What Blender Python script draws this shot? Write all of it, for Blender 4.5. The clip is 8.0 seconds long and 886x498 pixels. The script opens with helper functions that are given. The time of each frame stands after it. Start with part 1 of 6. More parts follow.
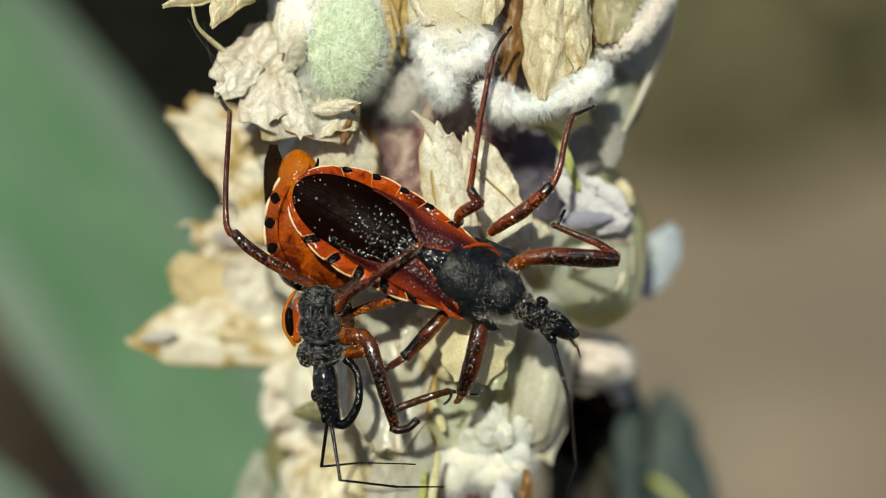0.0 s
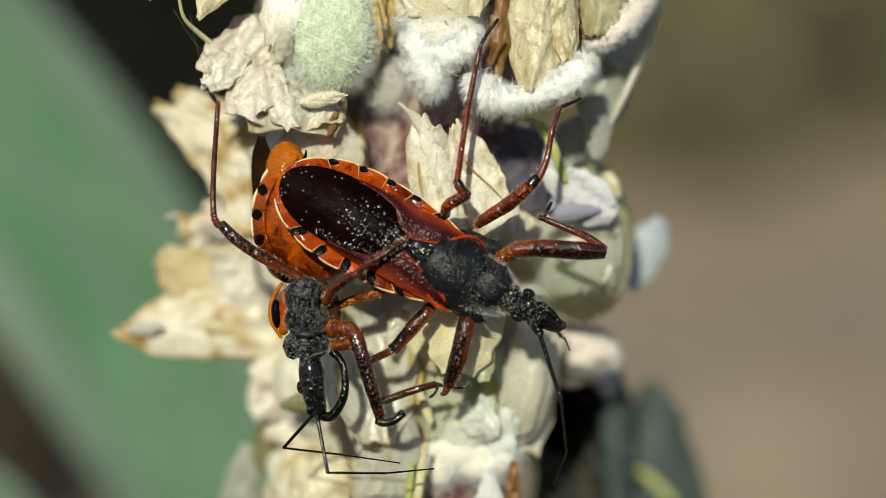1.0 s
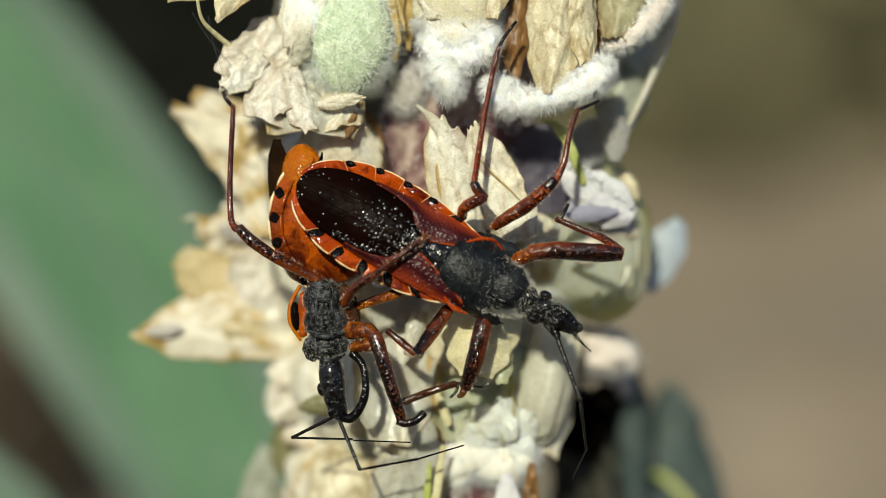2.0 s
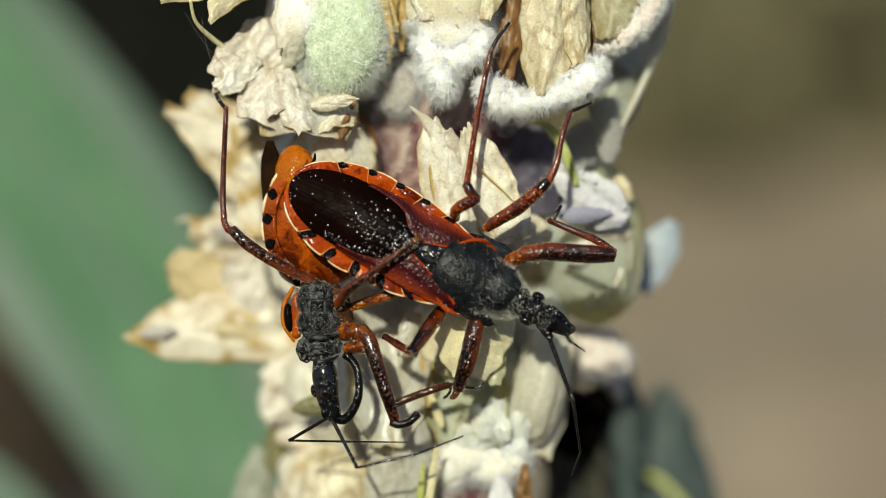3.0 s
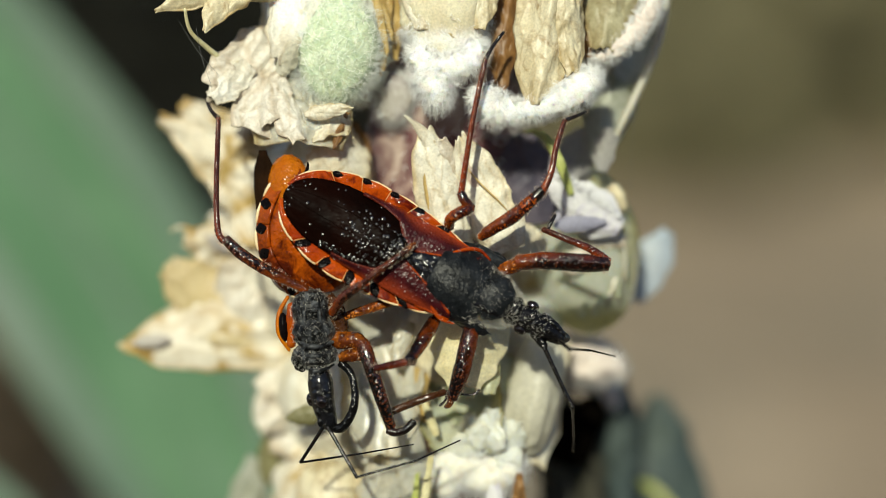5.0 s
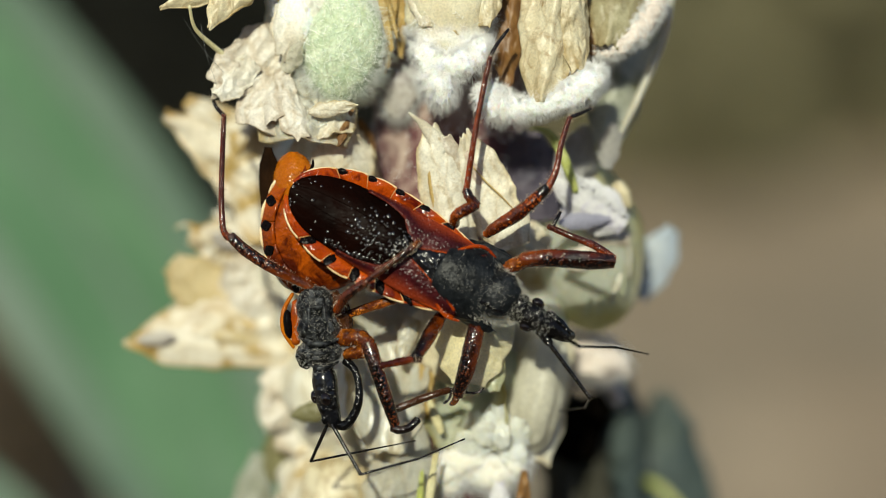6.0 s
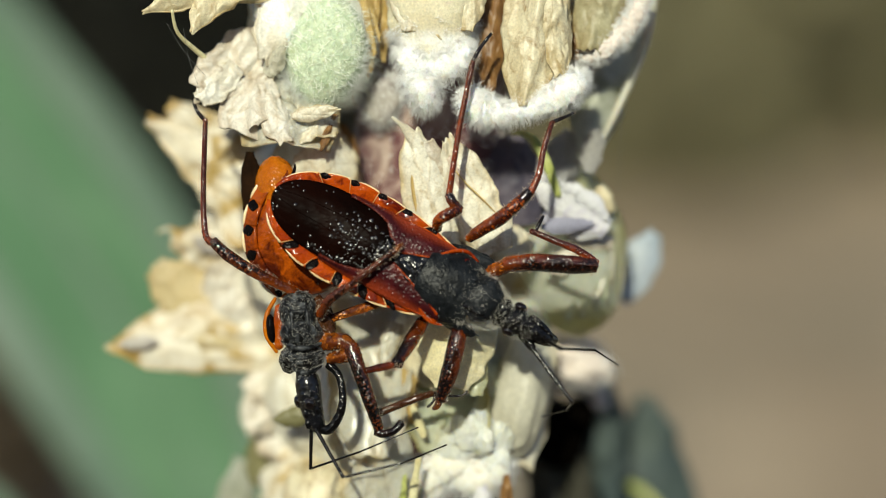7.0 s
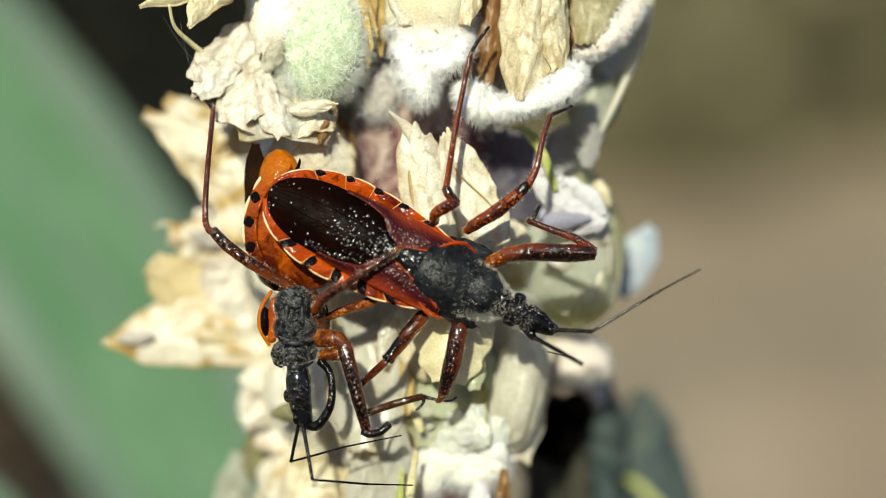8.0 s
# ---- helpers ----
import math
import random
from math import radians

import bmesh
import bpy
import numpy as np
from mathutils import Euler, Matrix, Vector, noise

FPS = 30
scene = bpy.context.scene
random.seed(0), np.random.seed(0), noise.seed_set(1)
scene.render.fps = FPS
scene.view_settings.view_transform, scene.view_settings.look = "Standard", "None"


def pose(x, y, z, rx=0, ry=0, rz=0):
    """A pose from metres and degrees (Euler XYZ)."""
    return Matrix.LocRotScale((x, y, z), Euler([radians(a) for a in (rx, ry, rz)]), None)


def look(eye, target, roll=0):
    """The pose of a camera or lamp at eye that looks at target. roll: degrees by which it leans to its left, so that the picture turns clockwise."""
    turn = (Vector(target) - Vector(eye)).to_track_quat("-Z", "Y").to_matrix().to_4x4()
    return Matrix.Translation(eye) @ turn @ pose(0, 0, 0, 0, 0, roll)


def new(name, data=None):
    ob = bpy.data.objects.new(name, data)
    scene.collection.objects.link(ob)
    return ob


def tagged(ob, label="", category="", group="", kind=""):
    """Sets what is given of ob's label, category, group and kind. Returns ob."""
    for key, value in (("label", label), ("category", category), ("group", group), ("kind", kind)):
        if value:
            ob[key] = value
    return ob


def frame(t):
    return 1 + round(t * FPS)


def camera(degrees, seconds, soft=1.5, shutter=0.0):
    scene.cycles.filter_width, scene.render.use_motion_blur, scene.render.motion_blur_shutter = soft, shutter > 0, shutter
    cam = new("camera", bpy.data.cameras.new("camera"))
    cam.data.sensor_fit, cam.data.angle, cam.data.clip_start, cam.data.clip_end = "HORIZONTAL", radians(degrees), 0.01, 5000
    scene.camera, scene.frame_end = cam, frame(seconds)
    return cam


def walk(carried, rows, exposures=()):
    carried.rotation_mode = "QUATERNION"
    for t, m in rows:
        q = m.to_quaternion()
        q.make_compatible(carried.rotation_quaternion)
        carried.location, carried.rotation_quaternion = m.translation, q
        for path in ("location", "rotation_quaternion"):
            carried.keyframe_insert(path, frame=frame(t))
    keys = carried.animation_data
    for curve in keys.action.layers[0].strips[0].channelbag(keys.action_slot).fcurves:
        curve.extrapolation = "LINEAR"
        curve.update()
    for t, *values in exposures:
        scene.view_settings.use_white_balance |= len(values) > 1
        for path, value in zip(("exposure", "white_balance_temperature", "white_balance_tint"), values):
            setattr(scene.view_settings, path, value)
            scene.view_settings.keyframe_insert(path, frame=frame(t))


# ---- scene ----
# One plan unit is 1/40 mm. The plan lies in the plane of the insects: x to the right, y down, w towards the eye.
U = 2.5e-5
FOV = 24.0
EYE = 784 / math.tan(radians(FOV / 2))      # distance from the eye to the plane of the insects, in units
PITCH = -18.0
CAM0 = pose(0, 0, 0, 90 + PITCH, 0, 0)
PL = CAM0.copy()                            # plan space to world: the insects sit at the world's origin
CAM_AT = PL @ Vector((0, 0, EYE * U))


def at(x, y, w=0.0):
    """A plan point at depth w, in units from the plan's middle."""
    k = (EYE - w) / EYE
    return Vector(((x - 784) * k, (441 - y) * k, w))


cam = camera(FOV, 8.0, soft=0.5)
cam.data.dof.use_dof = True
cam.data.dof.focus_distance = (EYE + 35) * U
cam.data.dof.aperture_fstop = 14.0

# sway of the hand-held camera: seconds, drift of the view across and down
SWAY = [(0, 0, 0), (0.1, -21, -3), (0.2, -24.5, 0), (0.3, -24, 0), (0.4, -18.5, -15), (0.5, -24.5, -14), (0.6, -30, -14), (0.7, -30, -9), (0.8, -24, -5), (0.9, -19, -14),
        (1.0, -23, -14), (1.1, -26, -12), (1.2, -18, -8), (1.3, -3, -9), (1.4, 1, -6), (1.5, -1.5, -5), (1.6, 5, -15), (1.7, 8, -14), (2.2, 9, -9), (2.8, 6.5, -5), (2.9, -3, 3), (3.0, -3, -8),
        (3.1, 9, -7), (3.2, 12, 6), (3.3, 10, 3), (3.4, 8, -8), (3.5, 15, -2), (3.6, 18, 3), (3.7, 12, -3), (3.8, 12, -5), (3.9, 16, -1), (4.0, 16, 0), (4.1, 16, -1), (4.2, 8, 3), (4.3, 8, 3),
        (4.4, 9, 2), (4.5, 4.5, 0.5), (4.6, -3, 8), (4.7, -15.5, 7.5), (5.2, -9, 8), (5.8, 2.3, 7.4), (5.9, -4, 12), (6.0, -4.6, 3), (6.1, -2, 2), (6.2, -11, 11), (6.3, -12, 10), (6.4, -17, 5),
        (6.5, -36.7, 15), (6.6, -50, 31), (6.7, -37, 29), (6.8, -43, 20), (6.9, -56, 14), (7.0, -35.2, 10.7), (7.1, -28, 11), (7.2, -22, -6), (7.3, -31, -1), (7.4, -13, 8), (7.5, -11.5, -3),
        (7.6, -27, -4), (7.7, -64, 41), (7.8, -86, 40), (7.9, -45, 2), (8.0, -39.8, 1)]
walk(cam, [(t, Matrix.Translation(CAM_AT) @ CAM0 @ pose(0, 0, 0, math.degrees(math.atan(dy / EYE)), math.degrees(math.atan(dx / EYE)), 0))
           for t, dx, dy in SWAY],
     [(0, -0.18), (1.5, -0.15), (3.5, -0.09), (4.5, -0.05), (6.5, -0.18), (7.0, -0.06), (7.5, 0.11), (8.0, 0.20)])

# ---- world, sun ----
SUN_PLAN = Vector((-0.17, 0.36, 0.91)).normalized()      # towards the sun, in plan axes
SUN_DIR = (PL.to_3x3() @ SUN_PLAN).normalized()
world = bpy.data.worlds.new("sky")
scene.world = world
world.use_nodes = True
wn = world.node_tree
sky = wn.nodes.new("ShaderNodeTexSky")
sky.sky_type = 'NISHITA'
sky.sun_disc = False
sky.sun_elevation = math.asin(SUN_DIR.z)
sky.sun_rotation = math.atan2(SUN_DIR.x, SUN_DIR.y)
wn.links.new(sky.outputs[0], wn.nodes["Background"].inputs[0])
wn.nodes["Background"].inputs[1].default_value = 0.10
sun = new("sun", bpy.data.lights.new("sun", "SUN"))
sun.data.energy = 4.4
sun.data.angle = radians(0.5)
sun.data.color = (0.98, 0.975, 0.76)
sun.matrix_world = look((0, 0, 0), -SUN_DIR)

# ---- materials ----


def node(nt, kind, **inputs):
    n = nt.nodes.new(kind)
    for k, v in inputs.items():
        n.inputs[k.replace("_", " ")].default_value = v
    return n


def material(name, c1, c2, c3=None, scale=4000, fine=20000, rough=0.6, bump=0.0, bump_scale=None, coat=0.0, trans=0.0, spec=0.5,
             mix=(0.35, 0.65), spots=(0.62, 0.72), spread=0.0, sheen=0.0, veins=0.0, vein_depth=0.6, bump_detail=2.0, age=None, relief=False, deep=0.0, grain=None):
    """A surface of two blended colours at a coarse and a fine scale, with blotches of a third, relief, gloss and thin-sheet glow."""
    m = bpy.data.materials.new(name)
    m.use_nodes = True
    nt = m.node_tree
    L = nt.links
    p = nt.nodes["Principled BSDF"]
    tc = nt.nodes.new("ShaderNodeTexCoord")
    mp = nt.nodes.new("ShaderNodeMapping")
    L.new(tc.outputs["Object"], mp.inputs[0])
    n1 = node(nt, "ShaderNodeTexNoise", Scale=scale, Detail=5.0, Roughness=0.6, Distortion=0.4)
    n2 = node(nt, "ShaderNodeTexNoise", Scale=fine, Detail=3.0, Roughness=0.6)
    L.new(mp.outputs[0], n1.inputs["Vector"])
    L.new(mp.outputs[0], n2.inputs["Vector"])
    r1 = nt.nodes.new("ShaderNodeMapRange")
    r1.inputs["From Min"].default_value, r1.inputs["From Max"].default_value = mix
    L.new(n1.outputs[0], r1.inputs[0])
    mx = nt.nodes.new("ShaderNodeMix")
    mx.data_type = "RGBA"
    mx.inputs[6].default_value, mx.inputs[7].default_value = (*c1, 1), (*c2, 1)
    L.new(r1.outputs[0], mx.inputs[0])
    col = mx.outputs[2]
    if c3:
        n3 = node(nt, "ShaderNodeTexNoise", Scale=scale * 1.7, Detail=4.0, Roughness=0.65, Distortion=0.8)
        off = nt.nodes.new("ShaderNodeVectorMath")
        off.inputs[1].default_value = (3.1, 7.7, 1.3)
        L.new(mp.outputs[0], off.inputs[0])
        L.new(off.outputs[0], n3.inputs["Vector"])
        r3 = nt.nodes.new("ShaderNodeMapRange")
        r3.inputs["From Min"].default_value, r3.inputs["From Max"].default_value = spots
        L.new(n3.outputs[0], r3.inputs[0])
        m3 = nt.nodes.new("ShaderNodeMix")
        m3.data_type = "RGBA"
        L.new(r3.outputs[0], m3.inputs[0])
        L.new(col, m3.inputs[6])
        m3.inputs[7].default_value = (*c3, 1)
        col = m3.outputs[2]
    if age:
        at_ = nt.nodes.new("ShaderNodeAttribute")
        at_.attribute_name = "age"
        ma = nt.nodes.new("ShaderNodeMix")
        ma.data_type = "RGBA"
        L.new(at_.outputs["Fac"], ma.inputs[0])
        L.new(col, ma.inputs[6])
        ma.inputs[7].default_value = (*age, 1)
        col = ma.outputs[2]
    vein = None
    if veins:
        wp = node(nt, "ShaderNodeTexNoise", Scale=veins * 0.8, Detail=3.0, Roughness=0.6)
        L.new(tc.outputs["Object"], wp.inputs["Vector"])
        ad = nt.nodes.new("ShaderNodeVectorMath")
        ad.operation = "MULTIPLY_ADD"
        ad.inputs[1].default_value = (0.9 / veins,) * 3
        L.new(wp.outputs["Color"], ad.inputs[0])
        L.new(tc.outputs["Object"], ad.inputs[2])
        m2 = nt.nodes.new("ShaderNodeMapping")
        m2.inputs["Scale"].default_value = (1, 0.35, 1)
        L.new(ad.outputs[0], m2.inputs[0])
        vo = nt.nodes.new("ShaderNodeTexVoronoi")
        vo.feature = "DISTANCE_TO_EDGE"
        vo.inputs["Scale"].default_value = veins
        L.new(m2.outputs[0], vo.inputs["Vector"])
        rv = nt.nodes.new("ShaderNodeMapRange")
        rv.inputs["From Max"].default_value = 0.10
        L.new(vo.outputs[0], rv.inputs[0])
        vein = rv.outputs[0]
        dk = nt.nodes.new("ShaderNodeMix")
        dk.data_type = "RGBA"
        dk.blend_type = "MULTIPLY"
        dk.inputs[0].default_value = vein_depth
        L.new(col, dk.inputs[6])
        gr = nt.nodes.new("ShaderNodeMix")
        gr.data_type = "RGBA"
        gr.inputs[6].default_value, gr.inputs[7].default_value = (0.62, 0.5, 0.34, 1), (1, 1, 1, 1)
        L.new(vein, gr.inputs[0])
        L.new(gr.outputs[2], dk.inputs[7])
        col = dk.outputs[2]
    # fine grain
    r2 = nt.nodes.new("ShaderNodeMapRange")
    r2.inputs["From Min"].default_value, r2.inputs["From Max"].default_value = 0.25, 0.75
    r2.inputs["To Min"].default_value, r2.inputs["To Max"].default_value = 0.82, 1.18
    L.new(n2.outputs[0], r2.inputs[0])
    val = r2.outputs[0]
    if spread:
        oi = nt.nodes.new("ShaderNodeObjectInfo")
        r4 = nt.nodes.new("ShaderNodeMapRange")
        r4.inputs["To Min"].default_value, r4.inputs["To Max"].default_value = 1 - spread, 1 + spread
        L.new(oi.outputs["Random"], r4.inputs[0])
        mm = nt.nodes.new("ShaderNodeMath")
        mm.operation = "MULTIPLY"
        L.new(val, mm.inputs[0])
        L.new(r4.outputs[0], mm.inputs[1])
        val = mm.outputs[0]
    hs = nt.nodes.new("ShaderNodeHueSaturation")
    L.new(val, hs.inputs["Value"])
    L.new(col, hs.inputs["Color"])
    col = hs.outputs[0]
    L.new(col, p.inputs["Base Color"])
    p.inputs["Roughness"].default_value = rough
    p.inputs["Specular IOR Level"].default_value = spec
    p.inputs["Coat Weight"].default_value = coat
    p.inputs["Coat Roughness"].default_value = 0.1
    p.inputs["Sheen Weight"].default_value = sheen
    if deep:
        p.inputs["Subsurface Weight"].default_value = deep
        p.inputs["Subsurface Radius"].default_value = (1.0, 0.8, 0.55)
        p.inputs["Subsurface Scale"].default_value = 0.0006
    if bump:
        n5 = node(nt, "ShaderNodeTexNoise", Scale=bump_scale or fine, Detail=bump_detail, Roughness=0.5)
        L.new(mp.outputs[0], n5.inputs["Vector"])
        b = nt.nodes.new("ShaderNodeBump")
        b.inputs["Strength"].default_value = 1.0
        b.inputs["Distance"].default_value = bump
        height = n5.outputs[0]
        if vein:
            hm = nt.nodes.new("ShaderNodeMath")
            hm.operation = "MULTIPLY_ADD"
            hm.inputs[1].default_value = -0.5
            L.new(vein, hm.inputs[0])
            L.new(height, hm.inputs[2])
            height = hm.outputs[0]
        if relief:
            ra = nt.nodes.new("ShaderNodeAttribute")
            ra.attribute_name = "age"
            rm = nt.nodes.new("ShaderNodeMath")
            rm.operation = "MULTIPLY"
            L.new(ra.outputs["Fac"], rm.inputs[0])
            L.new(height, rm.inputs[1])
            height = rm.outputs[0]
        L.new(height, b.inputs["Height"])
        if grain:
            # round granules of a given spacing and height
            gv = nt.nodes.new("ShaderNodeTexVoronoi")
            gv.inputs["Scale"].default_value = grain[0]
            L.new(tc.outputs["Object"], gv.inputs["Vector"])
            gr2 = nt.nodes.new("ShaderNodeMapRange")
            gr2.interpolation_type = "SMOOTHSTEP"
            gr2.inputs["From Max"].default_value = 0.55
            gr2.inputs["To Min"].default_value, gr2.inputs["To Max"].default_value = 1.0, 0.0
            L.new(gv.outputs["Distance"], gr2.inputs[0])
            gh = gr2.outputs[0]
            if relief:
                gm = nt.nodes.new("ShaderNodeMath")
                gm.operation = "MULTIPLY"
                L.new(ra.outputs["Fac"], gm.inputs[0])
                L.new(gh, gm.inputs[1])
                gh = gm.outputs[0]
            b2 = nt.nodes.new("ShaderNodeBump")
            b2.inputs["Distance"].default_value = grain[1]
            L.new(gh, b2.inputs["Height"])
            L.new(b.outputs[0], b2.inputs["Normal"])
            b = b2
        L.new(b.outputs[0], p.inputs["Normal"])
        L.new(b.outputs[0], p.inputs["Coat Normal"])
    if trans:
        tr = nt.nodes.new("ShaderNodeBsdfTranslucent")
        L.new(col, tr.inputs["Color"])
        ms = nt.nodes.new("ShaderNodeMixShader")
        ms.inputs[0].default_value = trans
        L.new(p.outputs[0], ms.inputs[1])
        L.new(tr.outputs[0], ms.inputs[2])
        L.new(ms.outputs[0], nt.nodes["Material Output"].inputs["Surface"])
    return m


PAPER = material("dry_papery_calyx", (0.82, 0.75, 0.55), (0.71, 0.62, 0.41), (0.42, 0.29, 0.14), age=(0.50, 0.36, 0.15), scale=700, fine=9000, rough=0.38, bump=3.0e-5,
                 bump_scale=5200, trans=0.22, spots=(0.56, 0.72), spread=0.08, veins=1100, bump_detail=4.0, vein_depth=0.42)
PAPER_PALE = material("pale_papery_calyx", (0.89, 0.86, 0.75), (0.82, 0.77, 0.62), (0.60, 0.50, 0.32), age=(0.62, 0.49, 0.26), scale=700, fine=9000, rough=0.38, bump=3.0e-5,
                      bump_scale=5200, trans=0.22, spots=(0.57, 0.74), spread=0.05, veins=1100, bump_detail=4.0, vein_depth=0.38)
PAPER_WHITE = material("whitish_dry_petal", (0.90, 0.87, 0.79), (0.80, 0.74, 0.64), (0.56, 0.47, 0.34), age=(0.58, 0.48, 0.36), scale=800, fine=9000, rough=0.45, bump=3.0e-5,
                       bump_scale=5200, trans=0.22, spots=(0.52, 0.70), veins=700, bump_detail=4.0, vein_depth=0.45)
# brown of dry sepals, darkened further for the shade in the gaps between calyces
PAPER_BROWN = material("brown_sepal_and_gap_shade", (0.34, 0.18, 0.06), (0.20, 0.095, 0.03), (0.08, 0.035, 0.015), scale=700, fine=9000, rough=0.42, bump=1.4e-5,
                       bump_scale=2200, trans=0.2, veins=900, bump_detail=4.0, vein_depth=0.5)
PAPER_GREEN = material("greenish_calyx", (0.62, 0.66, 0.48), (0.76, 0.74, 0.56), (0.50, 0.47, 0.24), age=(0.50, 0.44, 0.18), scale=300, fine=7000, rough=0.3, bump=2.5e-5,
                       bump_scale=1500, trans=0.42, spread=0.06, veins=300, vein_depth=0.2, deep=0.4)
MOTTLED = material("cream_bract_with_ochre", (0.90, 0.86, 0.76), (0.84, 0.76, 0.58), (0.52, 0.36, 0.12), age=(0.50, 0.33, 0.10), scale=260, fine=8000, rough=0.5, bump=2.6e-5,
                   bump_scale=2000, trans=0.2, spots=(0.48, 0.60), veins=700, bump_detail=4.0, vein_depth=0.25)
GLASSY = material("translucent_grey_cream_calyx", (0.62, 0.59, 0.49), (0.76, 0.73, 0.62), (0.48, 0.41, 0.25), age=(0.56, 0.42, 0.20), scale=260, fine=8000, rough=0.3, bump=2e-5,
                  bump_scale=1500, trans=0.35, spots=(0.58, 0.74), veins=300, vein_depth=0.2, deep=0.4)
OCHRE = material("ochre_dry_fold", (0.66, 0.48, 0.18), (0.50, 0.34, 0.12), (0.30, 0.18, 0.06), scale=500, fine=8000, rough=0.5, bump=6e-5, bump_scale=2400, trans=0.25)
BRACT_OCHRE = material("ochre_cream_bract", (0.62, 0.49, 0.25), (0.74, 0.64, 0.42), (0.86, 0.81, 0.68), age=(0.50, 0.36, 0.14), scale=260, fine=8000, rough=0.5, bump=3e-5, bump_scale=2000, trans=0.2,
                       spots=(0.54, 0.68), veins=700, vein_depth=0.25)
MAUVE = material("mauve_grey_petal", (0.46, 0.41, 0.41), (0.60, 0.56, 0.50), scale=300, fine=8000, rough=0.5, bump=3e-5, bump_scale=2000, trans=0.3)
PAPER_GREY = material("beige_grey_calyx", (0.70, 0.67, 0.55), (0.80, 0.77, 0.65), (0.60, 0.56, 0.50), scale=300, fine=6000, rough=0.4, bump=2e-5, bump_scale=1500, trans=0.42)
SIDE_GREY = material("grey_translucent_calyx", (0.46, 0.48, 0.40), (0.60, 0.61, 0.54), (0.27, 0.28, 0.18), scale=130, fine=6000, rough=0.4, bump=4e-5, bump_scale=900, trans=0.3, spots=(0.46, 0.66))
KHAKI = material("khaki_dry_calyx", (0.50, 0.46, 0.29), (0.40, 0.35, 0.20), (0.26, 0.20, 0.10), age=(0.34, 0.24, 0.10), scale=600, fine=9000, rough=0.45, bump=2.5e-5, bump_scale=2200,
                 trans=0.25, veins=900, vein_depth=0.35)
GLOBE = material("glassy_olive_white_calyx", (0.70, 0.72, 0.58), (0.80, 0.82, 0.72), (0.88, 0.88, 0.80), age=(0.62, 0.58, 0.27), scale=150, fine=5000, rough=0.2, bump=2e-5, bump_scale=700, trans=0.56,
                 spots=(0.48, 0.66), deep=0.5, coat=0.3, mix=(0.4, 0.62))
LILAC_GREY = material("lilac_grey_fold", (0.40, 0.39, 0.39), (0.50, 0.48, 0.45), (0.34, 0.33, 0.37), scale=300, fine=6000, rough=0.5, bump=2e-5, bump_scale=1500, trans=0.3)
FELTED = material("cream_calyx_felted_white", (0.76, 0.70, 0.52), (0.62, 0.55, 0.38), (0.66, 0.54, 0.44), age=(0.97, 0.955, 0.94), scale=500, fine=9000, rough=0.7, bump=4e-5, bump_scale=5000,
                  spec=0.2, deep=0.3)
# brighter copy of the whitish petal: strong sunlight is put into its colour
WHITE_PETAL = material("sunlit_white_dry_petal", (0.92, 0.91, 0.85), (0.86, 0.82, 0.70), (0.70, 0.58, 0.32), age=(0.62, 0.54, 0.40), scale=600, fine=9000, rough=0.42, bump=3.0e-5,
                       bump_scale=5200, trans=0.22, spots=(0.62, 0.78), veins=700, bump_detail=4.0, vein_depth=0.25)
LILAC_SHADE = material("violet_petal_shade_band", (0.26, 0.26, 0.37), (0.46, 0.45, 0.54), scale=400, fine=7000, rough=0.5, bump=2e-5, trans=0.25)
WING_EDGE = material("dull_brown_wing_edge", (0.022, 0.010, 0.004), (0.008, 0.004, 0.002), scale=700, fine=9000, rough=0.8, bump=1e-5, bump_scale=9000, spec=0.03)
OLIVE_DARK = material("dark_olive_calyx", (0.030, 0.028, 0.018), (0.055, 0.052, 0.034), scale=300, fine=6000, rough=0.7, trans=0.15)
OLIVE = material("olive_calyx_side", (0.18, 0.165, 0.065), (0.30, 0.28, 0.14), scale=300, fine=6000, rough=0.4, bump=3e-5, bump_scale=1500, trans=0.35)
PETAL_LILAC = material("lilac_petal", (0.82, 0.80, 0.83), (0.92, 0.91, 0.91), (0.56, 0.52, 0.68), scale=400, fine=7000, rough=0.35, bump=2e-5, trans=0.25, spots=(0.54, 0.70))
PETAL_PINK = material("pinkish_cream_fold", (0.74, 0.60, 0.50), (0.84, 0.74, 0.60), scale=500, fine=8000, rough=0.5, bump=4e-5, bump_scale=2600, trans=0.25)
PETAL_DARK = material("violet_hollow_shade", (0.05, 0.045, 0.07), (0.12, 0.10, 0.13), scale=600, fine=7000, rough=0.6, bump=3e-5)
STEM = material("downy_stem", (0.27, 0.15, 0.13), (0.50, 0.40, 0.34), (0.12, 0.04, 0.045), scale=200, fine=9000, rough=0.8, bump=8e-5, bump_scale=5000,
                spots=(0.44, 0.56), sheen=0.2)
WOOL = material("white_wool", (0.98, 0.975, 0.97), (0.97, 0.96, 0.94), scale=700, fine=9000, rough=0.6, trans=0.08, spec=0.2)
WOOL_BODY = material("woolly_calyx_base", (0.97, 0.96, 0.95), (0.94, 0.91, 0.86), scale=300, fine=9000, rough=0.95, bump=5e-5, bump_scale=7000, spec=0.1, deep=0.8)
WOOL_CREAM = material("creamy_woolly_base", (0.74, 0.71, 0.61), (0.80, 0.77, 0.69), (0.62, 0.55, 0.42), scale=600, fine=9000, rough=0.95, bump=5e-5, bump_scale=6000, spec=0.1, deep=0.5)
